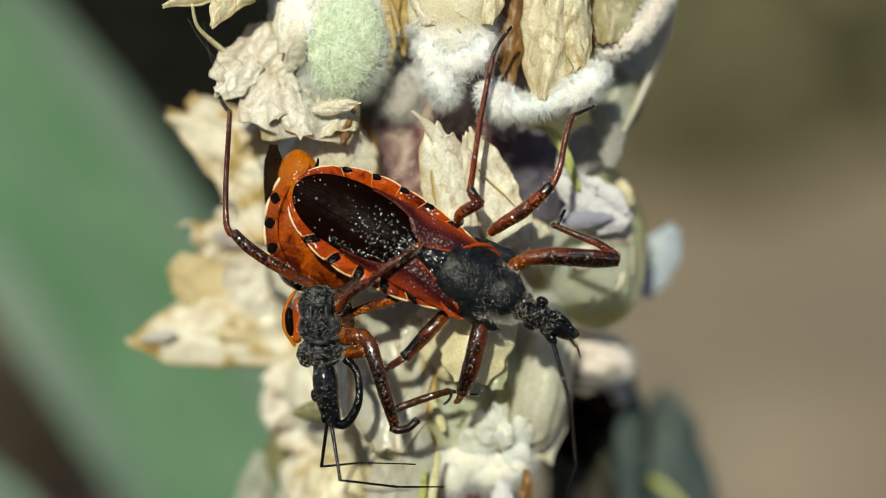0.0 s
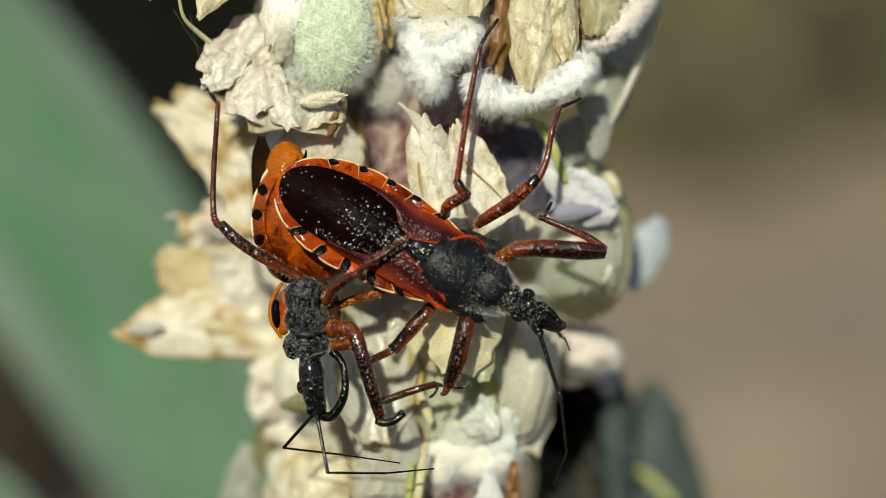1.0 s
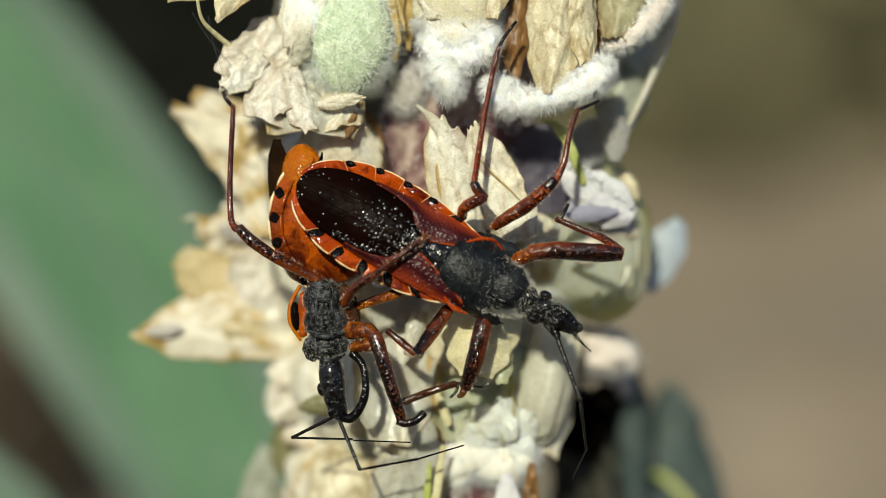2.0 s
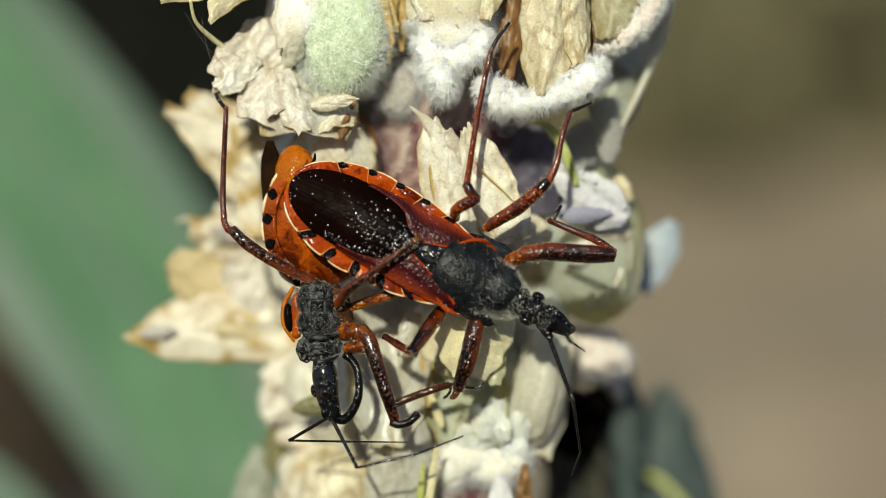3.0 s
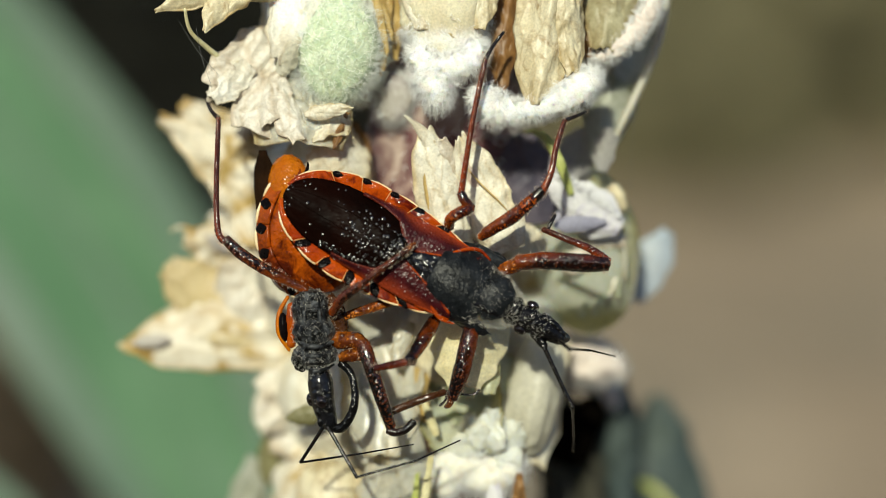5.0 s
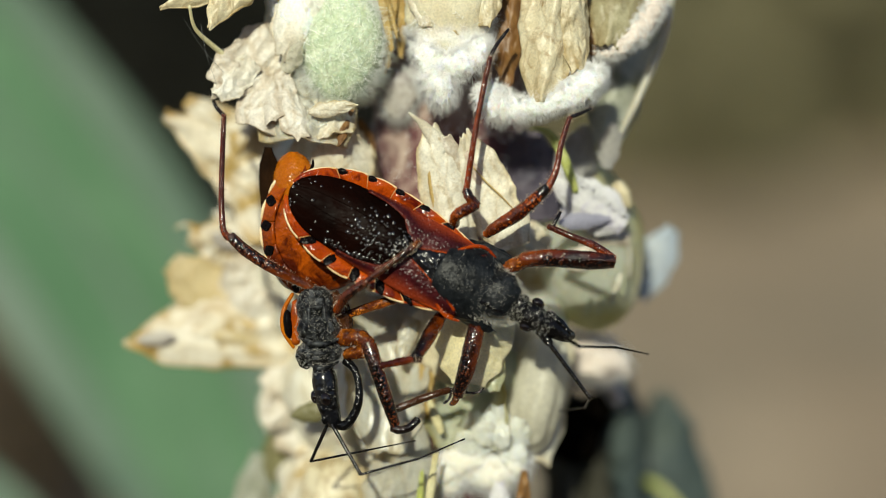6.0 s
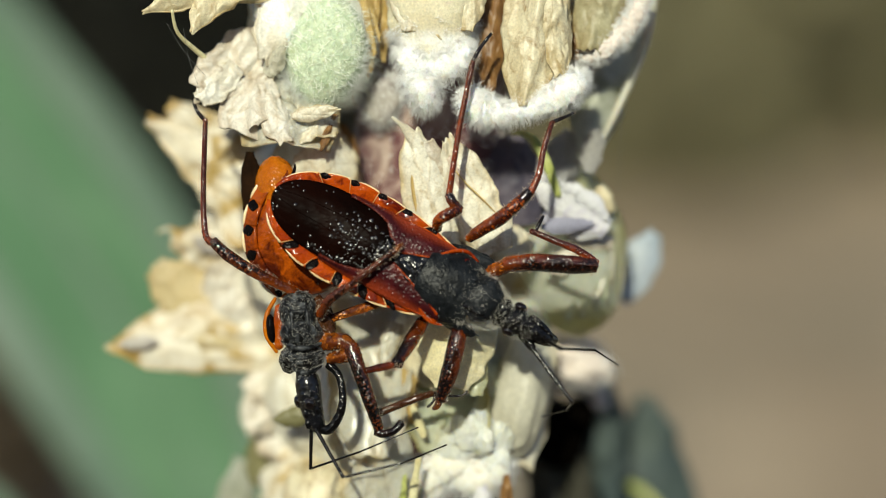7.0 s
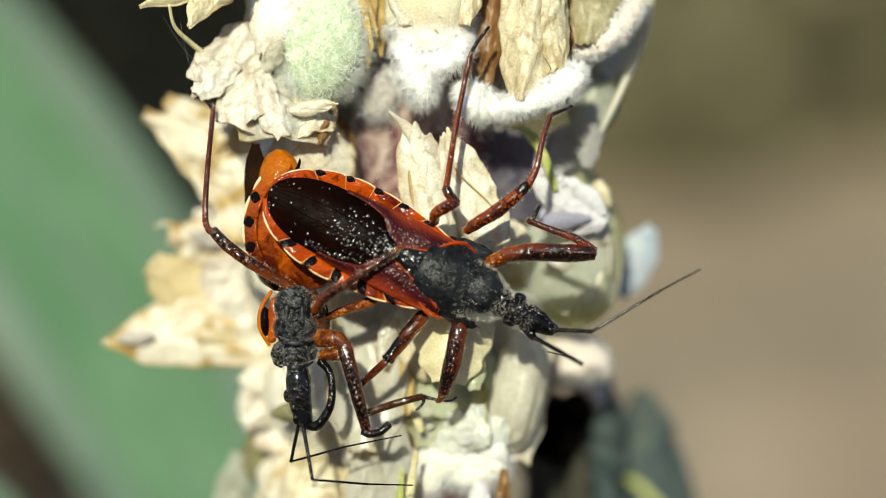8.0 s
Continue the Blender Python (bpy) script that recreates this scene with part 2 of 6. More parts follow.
CREAM_SOFT = material("soft_cream_lobe", (0.94, 0.93, 0.82), (0.92, 0.89, 0.70), scale=400, fine=9000, rough=0.35, bump=4e-5, bump_scale=2200, trans=0.2, deep=0.6)
YELLOW_CREAM = material("yellowish_cream_petal", (0.92, 0.83, 0.55), (0.84, 0.73, 0.43), (0.94, 0.90, 0.72), scale=300, fine=9000, rough=0.38, bump=3e-5, bump_scale=2400, trans=0.25, deep=0.3)
PINK_WOOL = material("pinkish_downy_calyx", (0.66, 0.56, 0.50), (0.80, 0.72, 0.66), scale=300, fine=9000, rough=0.9, bump=5e-5, bump_scale=3000, spec=0.1)
BUD = material("green_bud", (0.44, 0.53, 0.36), (0.68, 0.75, 0.58), scale=1800, fine=9000, rough=0.9, bump=9e-5, bump_scale=5000, spec=0.1, deep=0.4)
BUD_HAIR = material("pale_green_hair", (0.86, 0.92, 0.78), (0.95, 0.97, 0.92), scale=700, fine=9000, rough=0.6, trans=0.08, spec=0.2)
TENDRIL = material("yellowish_style", (0.78, 0.73, 0.46), (0.66, 0.58, 0.30), scale=1000, fine=8000, rough=0.45, trans=0.15)
GREEN_STRIP = material("yellow_green_sepal", (0.50, 0.56, 0.14), (0.66, 0.66, 0.30), scale=700, fine=7000, rough=0.45, trans=0.3)
THROAT_SHADE = material("calyx_throat_shade", (0.0015, 0.0012, 0.001), (0.004, 0.003, 0.002), scale=900, fine=8000, rough=1.0, spec=0.0)
BLUE_LEAF = material("blue_green_sepal", (0.055, 0.080, 0.082), (0.085, 0.11, 0.098), (0.14, 0.16, 0.15), scale=220, fine=6000, rough=0.7, trans=0.2, spots=(0.54, 0.70))
BLUE_PALE = material("pale_blue_sepal", (0.54, 0.62, 0.72), (0.64, 0.69, 0.75), scale=500, fine=6000, rough=0.7, trans=0.3)
SILK = material("spider_silk", (0.09, 0.09, 0.09), (0.13, 0.13, 0.13), rough=0.4)
ORANGE = material("orange_abdomen", (0.39, 0.076, 0.003), (0.23, 0.033, 0.002), (0.06, 0.008, 0.002), scale=420, fine=9000, rough=0.2, bump=9e-5,
                  bump_scale=1600, spots=(0.46, 0.66), spec=0.3, bump_detail=3.0, grain=(3600, 2.6e-5))
ORANGE_TIP = material("yellow_orange_tip", (0.46, 0.130, 0.004), (0.35, 0.080, 0.003), (0.12, 0.018, 0.002), scale=600, fine=9000, rough=0.2, bump=8e-5, bump_scale=2600, spots=(0.6, 0.75), spec=0.2,
                      grain=(4000, 2.0e-5))
RIM_ORANGE = material("red_orange_rim", (0.42, 0.062, 0.003), (0.27, 0.028, 0.003), (0.085, 0.007, 0.003), scale=500, fine=9000, rough=0.14, bump=8e-5,
                      bump_scale=3600, spec=0.2, bump_detail=2.0, spots=(0.5, 0.66))
RIM_CREAM = material("cream_rim_line", (0.86, 0.72, 0.46), (0.78, 0.50, 0.2), scale=1400, fine=16000, rough=0.35, coat=0.2)
BLACK = material("black_cuticle", (0.002, 0.002, 0.002), (0.005, 0.004, 0.004), scale=2000, fine=16000, rough=0.22, bump=6e-5, bump_scale=6000, spec=0.32,
                 bump_detail=0.5, grain=(5000, 2.8e-5))
BLACK_SPOT = material("black_spot", (0.003, 0.002, 0.002), (0.006, 0.004, 0.004), rough=0.2, bump=2e-5, bump_scale=9000, spec=0.05, grain=(7000, 2e-5))
MEMBRANE = material("black_wing_membrane", (0.0010, 0.0007, 0.0006), (0.007, 0.0018, 0.0010), scale=300, fine=12000, rough=0.36, bump=2e-5,
                    bump_scale=2500, spec=0.015, bump_detail=0.0, relief=True, grain=(3900, 1.0e-5))
GRANULE = material("glossy_black_granule", (0.004, 0.003, 0.003), (0.010, 0.006, 0.005), rough=0.26, spec=1.0)
LEG_GRANULE = material("glossy_red_granule", (0.16, 0.034, 0.004), (0.05, 0.010, 0.002), scale=200, rough=0.24, spec=1.0)
HEAD_BLACK = material("glossy_blue_black_head", (0.003, 0.003, 0.0035), (0.007, 0.007, 0.009), scale=1500, fine=14000, rough=0.24, bump=3e-5, bump_scale=3500, spec=0.5,
                      bump_detail=1.0, grain=(5200, 1.2e-5))
CORIUM = material("dark_red_forewing", (0.055, 0.007, 0.009), (0.026, 0.004, 0.005), (0.10, 0.013, 0.007), age=(0.34, 0.046, 0.008), scale=900, fine=9000, rough=0.26, bump=3e-5,
                  bump_scale=6500, spec=0.16, bump_detail=1.0, grain=(6000, 2.2e-5))
GREY_BLACK = material("grey_black_thorax", (0.0025, 0.0032, 0.004), (0.015, 0.017, 0.020), scale=1600, fine=18000, rough=0.36, bump=3e-5, bump_scale=9000,
                      spec=0.18, bump_detail=2.0, grain=(6500, 1.6e-5))
DOWNY_BLACK = material("silvery_black_thorax", (0.003, 0.003, 0.0035), (0.082, 0.086, 0.092), scale=3200, fine=18000, rough=0.35, bump=4.5e-5, bump_scale=6500, spec=0.2, bump_detail=3.0, mix=(0.46, 0.66))
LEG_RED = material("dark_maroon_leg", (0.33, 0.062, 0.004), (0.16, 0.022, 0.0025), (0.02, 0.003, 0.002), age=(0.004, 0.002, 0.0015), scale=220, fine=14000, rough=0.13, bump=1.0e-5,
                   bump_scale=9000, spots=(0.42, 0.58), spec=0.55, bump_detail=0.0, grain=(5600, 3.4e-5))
LEG_ORANGE = material("amber_orange_leg", (0.50, 0.150, 0.010), (0.32, 0.072, 0.005), (0.04, 0.010, 0.003), age=(0.075, 0.015, 0.003), scale=800, fine=14000, rough=0.15, bump=5e-5,
                      bump_scale=5000, spots=(0.46, 0.60), spec=0.4, bump_detail=2.0, grain=(5600, 3.4e-5))
LEG_AMBER = material("rusty_red_leg", (0.44, 0.090, 0.005), (0.26, 0.038, 0.003), (0.03, 0.005, 0.002), age=(0.03, 0.005, 0.002), scale=300, fine=14000, rough=0.13, bump=1.0e-5,
                     bump_scale=9000, spots=(0.46, 0.62), spec=0.55, bump_detail=0.0, grain=(5600, 3.4e-5))
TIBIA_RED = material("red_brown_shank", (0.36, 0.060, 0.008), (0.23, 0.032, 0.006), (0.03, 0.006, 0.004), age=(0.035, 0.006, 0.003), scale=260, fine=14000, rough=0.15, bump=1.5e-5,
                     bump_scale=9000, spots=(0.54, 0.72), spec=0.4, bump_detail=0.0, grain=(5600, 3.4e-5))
LEG_BROWN = material("amber_brown_leg", (0.09, 0.034, 0.012), (0.05, 0.018, 0.006), (0.03, 0.010, 0.004), age=(0.04, 0.013, 0.004), scale=600, fine=14000, rough=0.15, bump=4e-5, bump_scale=5500,
                     spots=(0.50, 0.66), spec=0.4, bump_detail=1.0, grain=(5600, 3.4e-5))
JOINT_PALE = material("pale_orange_joint", (0.62, 0.33, 0.12), (0.50, 0.22, 0.06), rough=0.35)
LEG_DARK = material("black_brown_leg", (0.005, 0.003, 0.002), (0.03, 0.009, 0.004), age=(0.004, 0.002, 0.002), scale=350, fine=14000, rough=0.15, bump=1.5e-5, bump_scale=9000, spec=0.4, bump_detail=0.0,
                    grain=(5600, 3.4e-5))
LEG_FRONT = material("brown_black_leg", (0.30, 0.064, 0.004), (0.18, 0.030, 0.003), (0.04, 0.008, 0.003), age=(0.003, 0.002, 0.0015), scale=260, fine=14000, rough=0.13, bump=1.0e-5,
                     bump_scale=9000, spots=(0.50, 0.66), spec=0.55, bump_detail=0.0, grain=(5600, 3.4e-5))
ANTENNA = material("black_antenna", (0.003, 0.0025, 0.002), (0.009, 0.006, 0.005), scale=3000, fine=14000, rough=0.24, bump=2e-5, bump_scale=9000, spec=0.45, grain=(5000, 3.2e-5))
EYE_MAT = material("glossy_eye", (0.004, 0.003, 0.003), (0.008, 0.004, 0.003), rough=0.08, coat=0.3)
BODY_HAIR = material("pale_grey_hair", (0.66, 0.63, 0.56), (0.78, 0.73, 0.64), rough=0.4, trans=0.15)
LEG_HAIR = material("pale_leg_hair", (0.70, 0.52, 0.36), (0.85, 0.72, 0.56), rough=0.4, trans=0.15)
LEAF = material("soft_green_leaf", (0.074, 0.172, 0.086), (0.124, 0.236, 0.132), (0.195, 0.305, 0.200), scale=60, fine=1500, rough=0.85, trans=0.12, bump=1e-4,
                bump_scale=900)
LEAF_PALE = material("downy_leaf_margin", (0.175, 0.240, 0.188), (0.122, 0.190, 0.140), scale=60, fine=1500, rough=0.9, trans=0.12, bump=1e-4, bump_scale=900)
SOIL = material("dry_soil", (0.285, 0.214, 0.146), (0.162, 0.140, 0.102), (0.385, 0.300, 0.212), scale=5, fine=300, rough=0.95, bump=4e-3, bump_scale=60, spots=(0.5, 0.62), mix=(0.4, 0.6))
# near-black leaf colour holds the deep shade inside the far shrub
SHRUB_LEAF = material("shade_black_shrub_leaf", (0.012, 0.014, 0.009), (0.02, 0.018, 0.012), scale=30, fine=900, rough=0.9)
HEDGE_LEAF = material("dark_green_hedge_leaf", (0.035, 0.050, 0.026), (0.055, 0.070, 0.036), scale=30, fine=900, rough=0.8)
SOIL_BROWN_LEAF = material("dark_soil_brown_leaf", (0.085, 0.062, 0.040), (0.12, 0.09, 0.06), scale=30, fine=900, rough=0.95)
OLIVE_LEAF = material("dull_olive_leaf", (0.145, 0.132, 0.072), (0.19, 0.17, 0.095), scale=30, fine=900, rough=0.95)

# ---- mesh helpers; all in plan units ----
ORIGIN = {}


def V(*a):
    return Vector(a)


def mesh_of(name, verts, faces, origin, mat, smooth=True, ages=None):
    me = bpy.data.meshes.new(name)
    a = (np.array([tuple(v) for v in verts], dtype=float) - np.array(tuple(origin))) * U
    me.from_pydata(a.tolist(), [], faces)
    if smooth:
        me.polygons.foreach_set("use_smooth", [True] * len(me.polygons))
    me.materials.append(mat)
    if ages:
        me.attributes.new("age", "FLOAT", "POINT").data.foreach_set("value", ages)
    me.update()
    return me


def thing(name, base, label, category, group="", kind=""):
    """An Empty at the thing's base, set in the plan's plane."""
    e = new(name)
    e.empty_display_size = 0.001
    e.matrix_world = PL @ Matrix.Translation(Vector(base) * U)
    ORIGIN[e] = Vector(base)
    return tagged(e, label, category, group, kind)


def part(name, geo, mat, parent, label="", smooth=True, normals=None):
    """One mesh under a thing or a part; geo is (verts, faces) in plan units."""
    o = ORIGIN[parent]
    ob = new(name, mesh_of(name, geo[0], geo[1], o, mat, smooth, geo[2] if len(geo) > 2 else None))
    if normals:
        ob.data.normals_split_custom_set_from_vertices([tuple(n) for n in normals])
    ob.parent = parent
    ORIGIN[ob] = o
    return tagged(ob, label)


def join(*geos):
    v, f = [], []
    for gv, gf in geos:
        n = len(v)
        v += list(gv)
        f += [tuple(i + n for i in q) for q in gf]
    return v, f


def smooth_line(pts, rad, steps):
    """Catmull-Rom through points with radii."""
    P = [Vector(p) for p in pts]
    R = list(rad) if hasattr(rad, "__len__") else [rad] * len(P)
    out, ro = [], []
    for i in range(len(P) - 1):
        a, b, c, d = P[max(i - 1, 0)], P[i], P[i + 1], P[min(i + 2, len(P) - 1)]
        for k in range(steps):
            s = k / steps
            out.append(0.5 * ((2 * b) + (c - a) * s + (2 * a - 5 * b + 4 * c - d) * s * s + (3 * b - a - 3 * c + d) * s ** 3))
            ro.append(R[i] + (R[i + 1] - R[i]) * s)
    return out + [P[-1]], ro + [R[-1]]


def tube(pts, rad, sides=8, steps=4, lump=0.0, flat=1.0, seed=0.0):
    """A round-ended tube through points."""
    P, R = smooth_line(pts, rad, steps)
    n = len(P)
    verts, faces = [], []
    up = V(0, 0, 1)
    for i in range(n):
        t = (P[min(i + 1, n - 1)] - P[max(i - 1, 0)]).normalized()
        side = t.cross(up)
        side = side.normalized() if side.length > 1e-3 else V(1, 0, 0)
        nor = side.cross(t).normalized()
        for k in range(sides):
            a = 2 * math.pi * k / sides
            r = R[i] * (1 + lump * noise.noise(V(i * 0.6 + seed, math.cos(a) * 1.2, math.sin(a) * 1.2)))
            verts.append(P[i] + (side * math.cos(a) + nor * math.sin(a) * flat) * r)
    for i in range(n - 1):
        for k in range(sides):
            k2 = (k + 1) % sides
            faces.append(((i + 1) * sides + k, (i + 1) * sides + k2, i * sides + k2, i * sides + k))
    for i, sgn in ((0, -1), (n - 1, 1)):
        t = (P[min(i + 1, n - 1)] - P[max(i - 1, 0)]).normalized()
        verts.append(P[i] + t * R[i] * 0.6 * sgn)
        c = len(verts) - 1
        for k in range(sides):
            k2 = (k + 1) % sides
            faces.append((c, i * sides + k, i * sides + k2) if sgn < 0 else (c, i * sides + k2, i * sides + k))
    return verts, faces


def graded_tube(pts, rad, sides=12, steps=6, lump=0.0, seed=0.0, dark=0.0):
    """A tube whose colour darkens along its underside and towards its end."""
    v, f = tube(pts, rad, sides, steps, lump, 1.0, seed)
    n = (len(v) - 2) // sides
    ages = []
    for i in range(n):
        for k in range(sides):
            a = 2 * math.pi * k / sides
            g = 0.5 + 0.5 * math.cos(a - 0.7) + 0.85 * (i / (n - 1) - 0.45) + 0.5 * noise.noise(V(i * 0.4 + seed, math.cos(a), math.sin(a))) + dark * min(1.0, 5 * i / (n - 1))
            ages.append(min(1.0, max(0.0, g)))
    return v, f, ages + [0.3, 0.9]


def smoothstep(a, b, x):
    k = min(1.0, max(0.0, (x - a) / (b - a)))
    return k * k * (3 - 2 * k)


def axes(ang=0.0, tilt=0.0, roll=0.0):
    """Turn in the plan plane by ang (degrees, anticlockwise), then tilts about the turned axes."""
    return (Matrix.Rotation(radians(ang), 3, "Z") @ Matrix.Rotation(radians(tilt), 3, "Y") @ Matrix.Rotation(radians(roll), 3, "X"))


def ball(c, r, rot=None, amp=0.0, freq=2.0, nu=28, nv=18, seed=0.0):
    """An ellipsoid with lumps of relative height amp."""
    rot = rot or Matrix.Identity(3)
    verts, faces = [], []
    for j in range(nv + 1):
        ph = math.pi * j / nv
        for i in range(nu):
            th = 2 * math.pi * i / nu
            d = V(math.cos(ph), math.sin(ph) * math.cos(th), math.sin(ph) * math.sin(th))
            k = 1 + amp * noise.fractal(d * freq + V(seed, seed * 1.7, 0), 0.8, 2.0, 4)
            verts.append(Vector(c) + rot @ V(d.x * r[0] * k, d.y * r[1] * k, d.z * r[2] * k))
    for j in range(nv):
        for i in range(nu):
            i2 = (i + 1) % nu
            faces.append((j * nu + i, (j + 1) * nu + i, (j + 1) * nu + i2, j * nu + i2))
    return verts, faces


def shell(grid, thick):
    """A closed sheet of the given thickness from a grid of points."""
    nu, nv = len(grid), len(grid[0])
    top, bot = [], []
    for i in range(nu):
        for j in range(nv):
            a = grid[min(i + 1, nu - 1)][j] - grid[max(i - 1, 0)][j]
            b = grid[i][min(j + 1, nv - 1)] - grid[i][max(j - 1, 0)]
            n = a.cross(b)
            n = n.normalized() if n.length > 1e-6 else V(0, 0, 1)
            top.append(grid[i][j] + n * thick / 2)
            bot.append(grid[i][j] - n * thick / 2)
    N = nu * nv
    f = []
    for i in range(nu - 1):
        for j in range(nv - 1):
            a, b, c, d = i * nv + j, (i + 1) * nv + j, (i + 1) * nv + j + 1, i * nv + j + 1
            f += [(a, b, c, d), (N + a, N + d, N + c, N + b)]
    edge = [i * nv for i in range(nu)] + [(nu - 1) * nv + j for j in range(1, nv)] + [i * nv + nv - 1 for i in range(nu - 2, -1, -1)] + \
        [j for j in range(nv - 2, 0, -1)]
    for k in range(len(edge)):
        a, b = edge[k], edge[(k + 1) % len(edge)]
        f.append((b, a, N + a, N + b))
    return top + bot, f


def sheet(base, tip, widths, cup=0.3, arch=0.0, crumple=0.1, ribs=0, rib=0.03, edge=0.08, thick=3.0, nu=56, nv=40, seed=0.0, lean=0.0, fold=0.0):
    """A dry petal from base to tip: widths are half-widths along it, cup bends its sides away from the eye, arch bows it towards the eye,
    crumple wrinkles it, fold creases it broadly, ribs run lengthwise, edge makes the margin ragged."""
    b, t = Vector(base), Vector(tip)
    ax = t - b
    ln = ax.length
    ax.normalize()
    side = ax.cross(V(0, 0, 1)).normalized()
    side = Matrix.Rotation(radians(lean), 3, ax) @ side
    out = side.cross(ax).normalized()
    grid, ages = [], []
    wmax = max(widths)
    for i in range(nu):
        s = i / (nu - 1)
        x = s * (len(widths) - 1)
        k = min(int(x), len(widths) - 2)
        fr = x - k
        fr = fr * fr * (3 - 2 * fr)
        hw = widths[k] * (1 - fr) + widths[k + 1] * fr
        row = []
        for j in range(nv):
            q = 2 * j / (nv - 1) - 1
            rag = 1 + edge * noise.fractal(V(s * 4 + seed, 3.0 * math.copysign(1, q), seed), 0.8, 2.0, 4) * 1.5
            u = q * hw * rag
            h = arch * ln * math.sin(math.pi * min(s, 1.0)) - cup * wmax * (q * q) * (hw / wmax)
            h += rib * wmax * math.cos(q * math.pi * ribs) if ribs else 0
            p = V(s * 3.2, q * 1.6 * hw / wmax, seed)
            cr = 1.1 * noise.noise(p * 0.8 + V(seed, 0, 0))
            for o, (fq, am) in enumerate(((1.1, 1.2), (2.3, 0.45), (4.8, 0.11))):
                cr += am * (0.45 - abs(noise.noise(p * fq + V(seed * 1.3, o * 5.1, 2.0))) * 1.6)
            h += crumple * wmax * cr
            if fold:
                g = p + noise.noise_vector(p * 0.7 + V(seed, 3, 1)) * 0.6
                h += fold * wmax * (0.35 - 1.3 * abs(noise.noise(g * 0.85 + V(0, seed, 7))) + 0.16 * (0.3 - abs(noise.noise(g * 2.2 + V(seed, 1, 4)))))
            k2 = max(0.0, abs(q) - 0.78) / 0.22
            h += 0.16 * wmax * k2 * k2 * (0.35 + noise.noise(V(s * 3.5 + seed, math.copysign(2, q), seed)))
            lx = ln * s * (1 + 0.05 * edge / 0.08 * noise.noise(V(q * 1.8, seed, s * 1.5)) * s)
            u += crumple * wmax * 0.35 * noise.noise(p * 2.1 + V(4, seed, 9))
            row.append(b + ax * lx + side * u + out * h)
            e = min(1.0, max(0.0, (abs(q) - 0.55) / 0.45, (s - 0.72) / 0.28 * 0.8, (0.2 - s) * 3))
            g = 0.55 + 0.9 * noise.noise(V(s * 3 + seed, q * 1.7, seed * 2.1)) + 0.35 * noise.noise(V(s * 9, q * 6, seed))
            ages.append(min(0.9, max(0.0, e * e * g * 1.1 + 0.8 * max(0.0, noise.noise(V(s * 2.2 - seed, q * 1.3, seed)) - 0.15))))
        grid.append(row)
    v, f = shell(grid, thick)
    return v, f, ages + ages


def hairs(pts, nors, length, rad=0.8, spread=0.5, droop=0.0, vary=0.5, rnd=None, clump=0.0):
    """Thin tapering hairs that stand on points; clump bends neighbours the same way."""
    rnd = rnd or random.Random(5)
    verts, faces = [], []
    for p, n in zip(pts, nors):
        n = Vector(n).normalized()
        j = V(rnd.gauss(0, 1), rnd.gauss(0, 1), rnd.gauss(0, 1)) * spread
        if clump:
            j += noise.noise_vector(p * 0.045) * clump
        d = (n + j).normalized()
        l = length * (1 - vary * rnd.random())
        d2 = (d + V(rnd.gauss(0, 1), rnd.gauss(0, 1), rnd.gauss(0, 1)) * 0.35 + V(0, -droop, 0)).normalized()
        a = d.cross(V(0.3, 0.5, 0.8)).normalized()
        b = d.cross(a)
        m = p + d * l * 0.5
        k = len(verts)
        for q, r in ((p, rad), (m, rad * 0.75)):
            for c, s in ((1, 0), (-0.5, 0.87), (-0.5, -0.87)):
                verts.append(q + (a * c + b * s) * r)
        verts.append(m + d2 * l * 0.5)
        for i in range(3):
            i2 = (i + 1) % 3
            faces += [(k + i, k + i2, k + 3 + i2, k + 3 + i), (k + 3 + i, k + 3 + i2, k + 6)]
    return verts, faces


def on_ball(c, r, n, rnd, rot=None, keep=None):
    """Random points and normals on an ellipsoid; keep picks directions."""
    rot = rot or Matrix.Identity(3)
    P, N = [], []
    while len(P) < n:
        d = V(rnd.gauss(0, 1), rnd.gauss(0, 1), rnd.gauss(0, 1)).normalized()
        if keep and not keep(rot @ d):
            continue
        P.append(Vector(c) + rot @ V(d.x * r[0], d.y * r[1], d.z * r[2]))
        N.append(rot @ V(d.x / r[0], d.y / r[1], d.z / r[2]).normalized())
    return P, N


def on_faces(geo, n, rnd, keep=None):
    """Random points and normals on a mesh."""
    v, f = geo[0], geo[1]
    P, N = [], []
    tries = 0
    while len(P) < n and tries < n * 30:
        tries += 1
        q = f[rnd.randrange(len(f))]
        a, b, c = Vector(v[q[0]]), Vector(v[q[1]]), Vector(v[q[2]])
        nn = (b - a).cross(c - a)
        if nn.length < 1e-6:
            continue
        nn.normalize()
        x, y = rnd.random(), rnd.random()
        if x + y > 1:
            x, y = 1 - x, 1 - y
        p = a + (b - a) * x + (c - a) * y
        if keep and not keep(p, nn):
            continue
        P.append(p)
        N.append(nn)
    return P, N

# ---- the setting: ground and far shrubs ----
GROUND_Z = -0.32


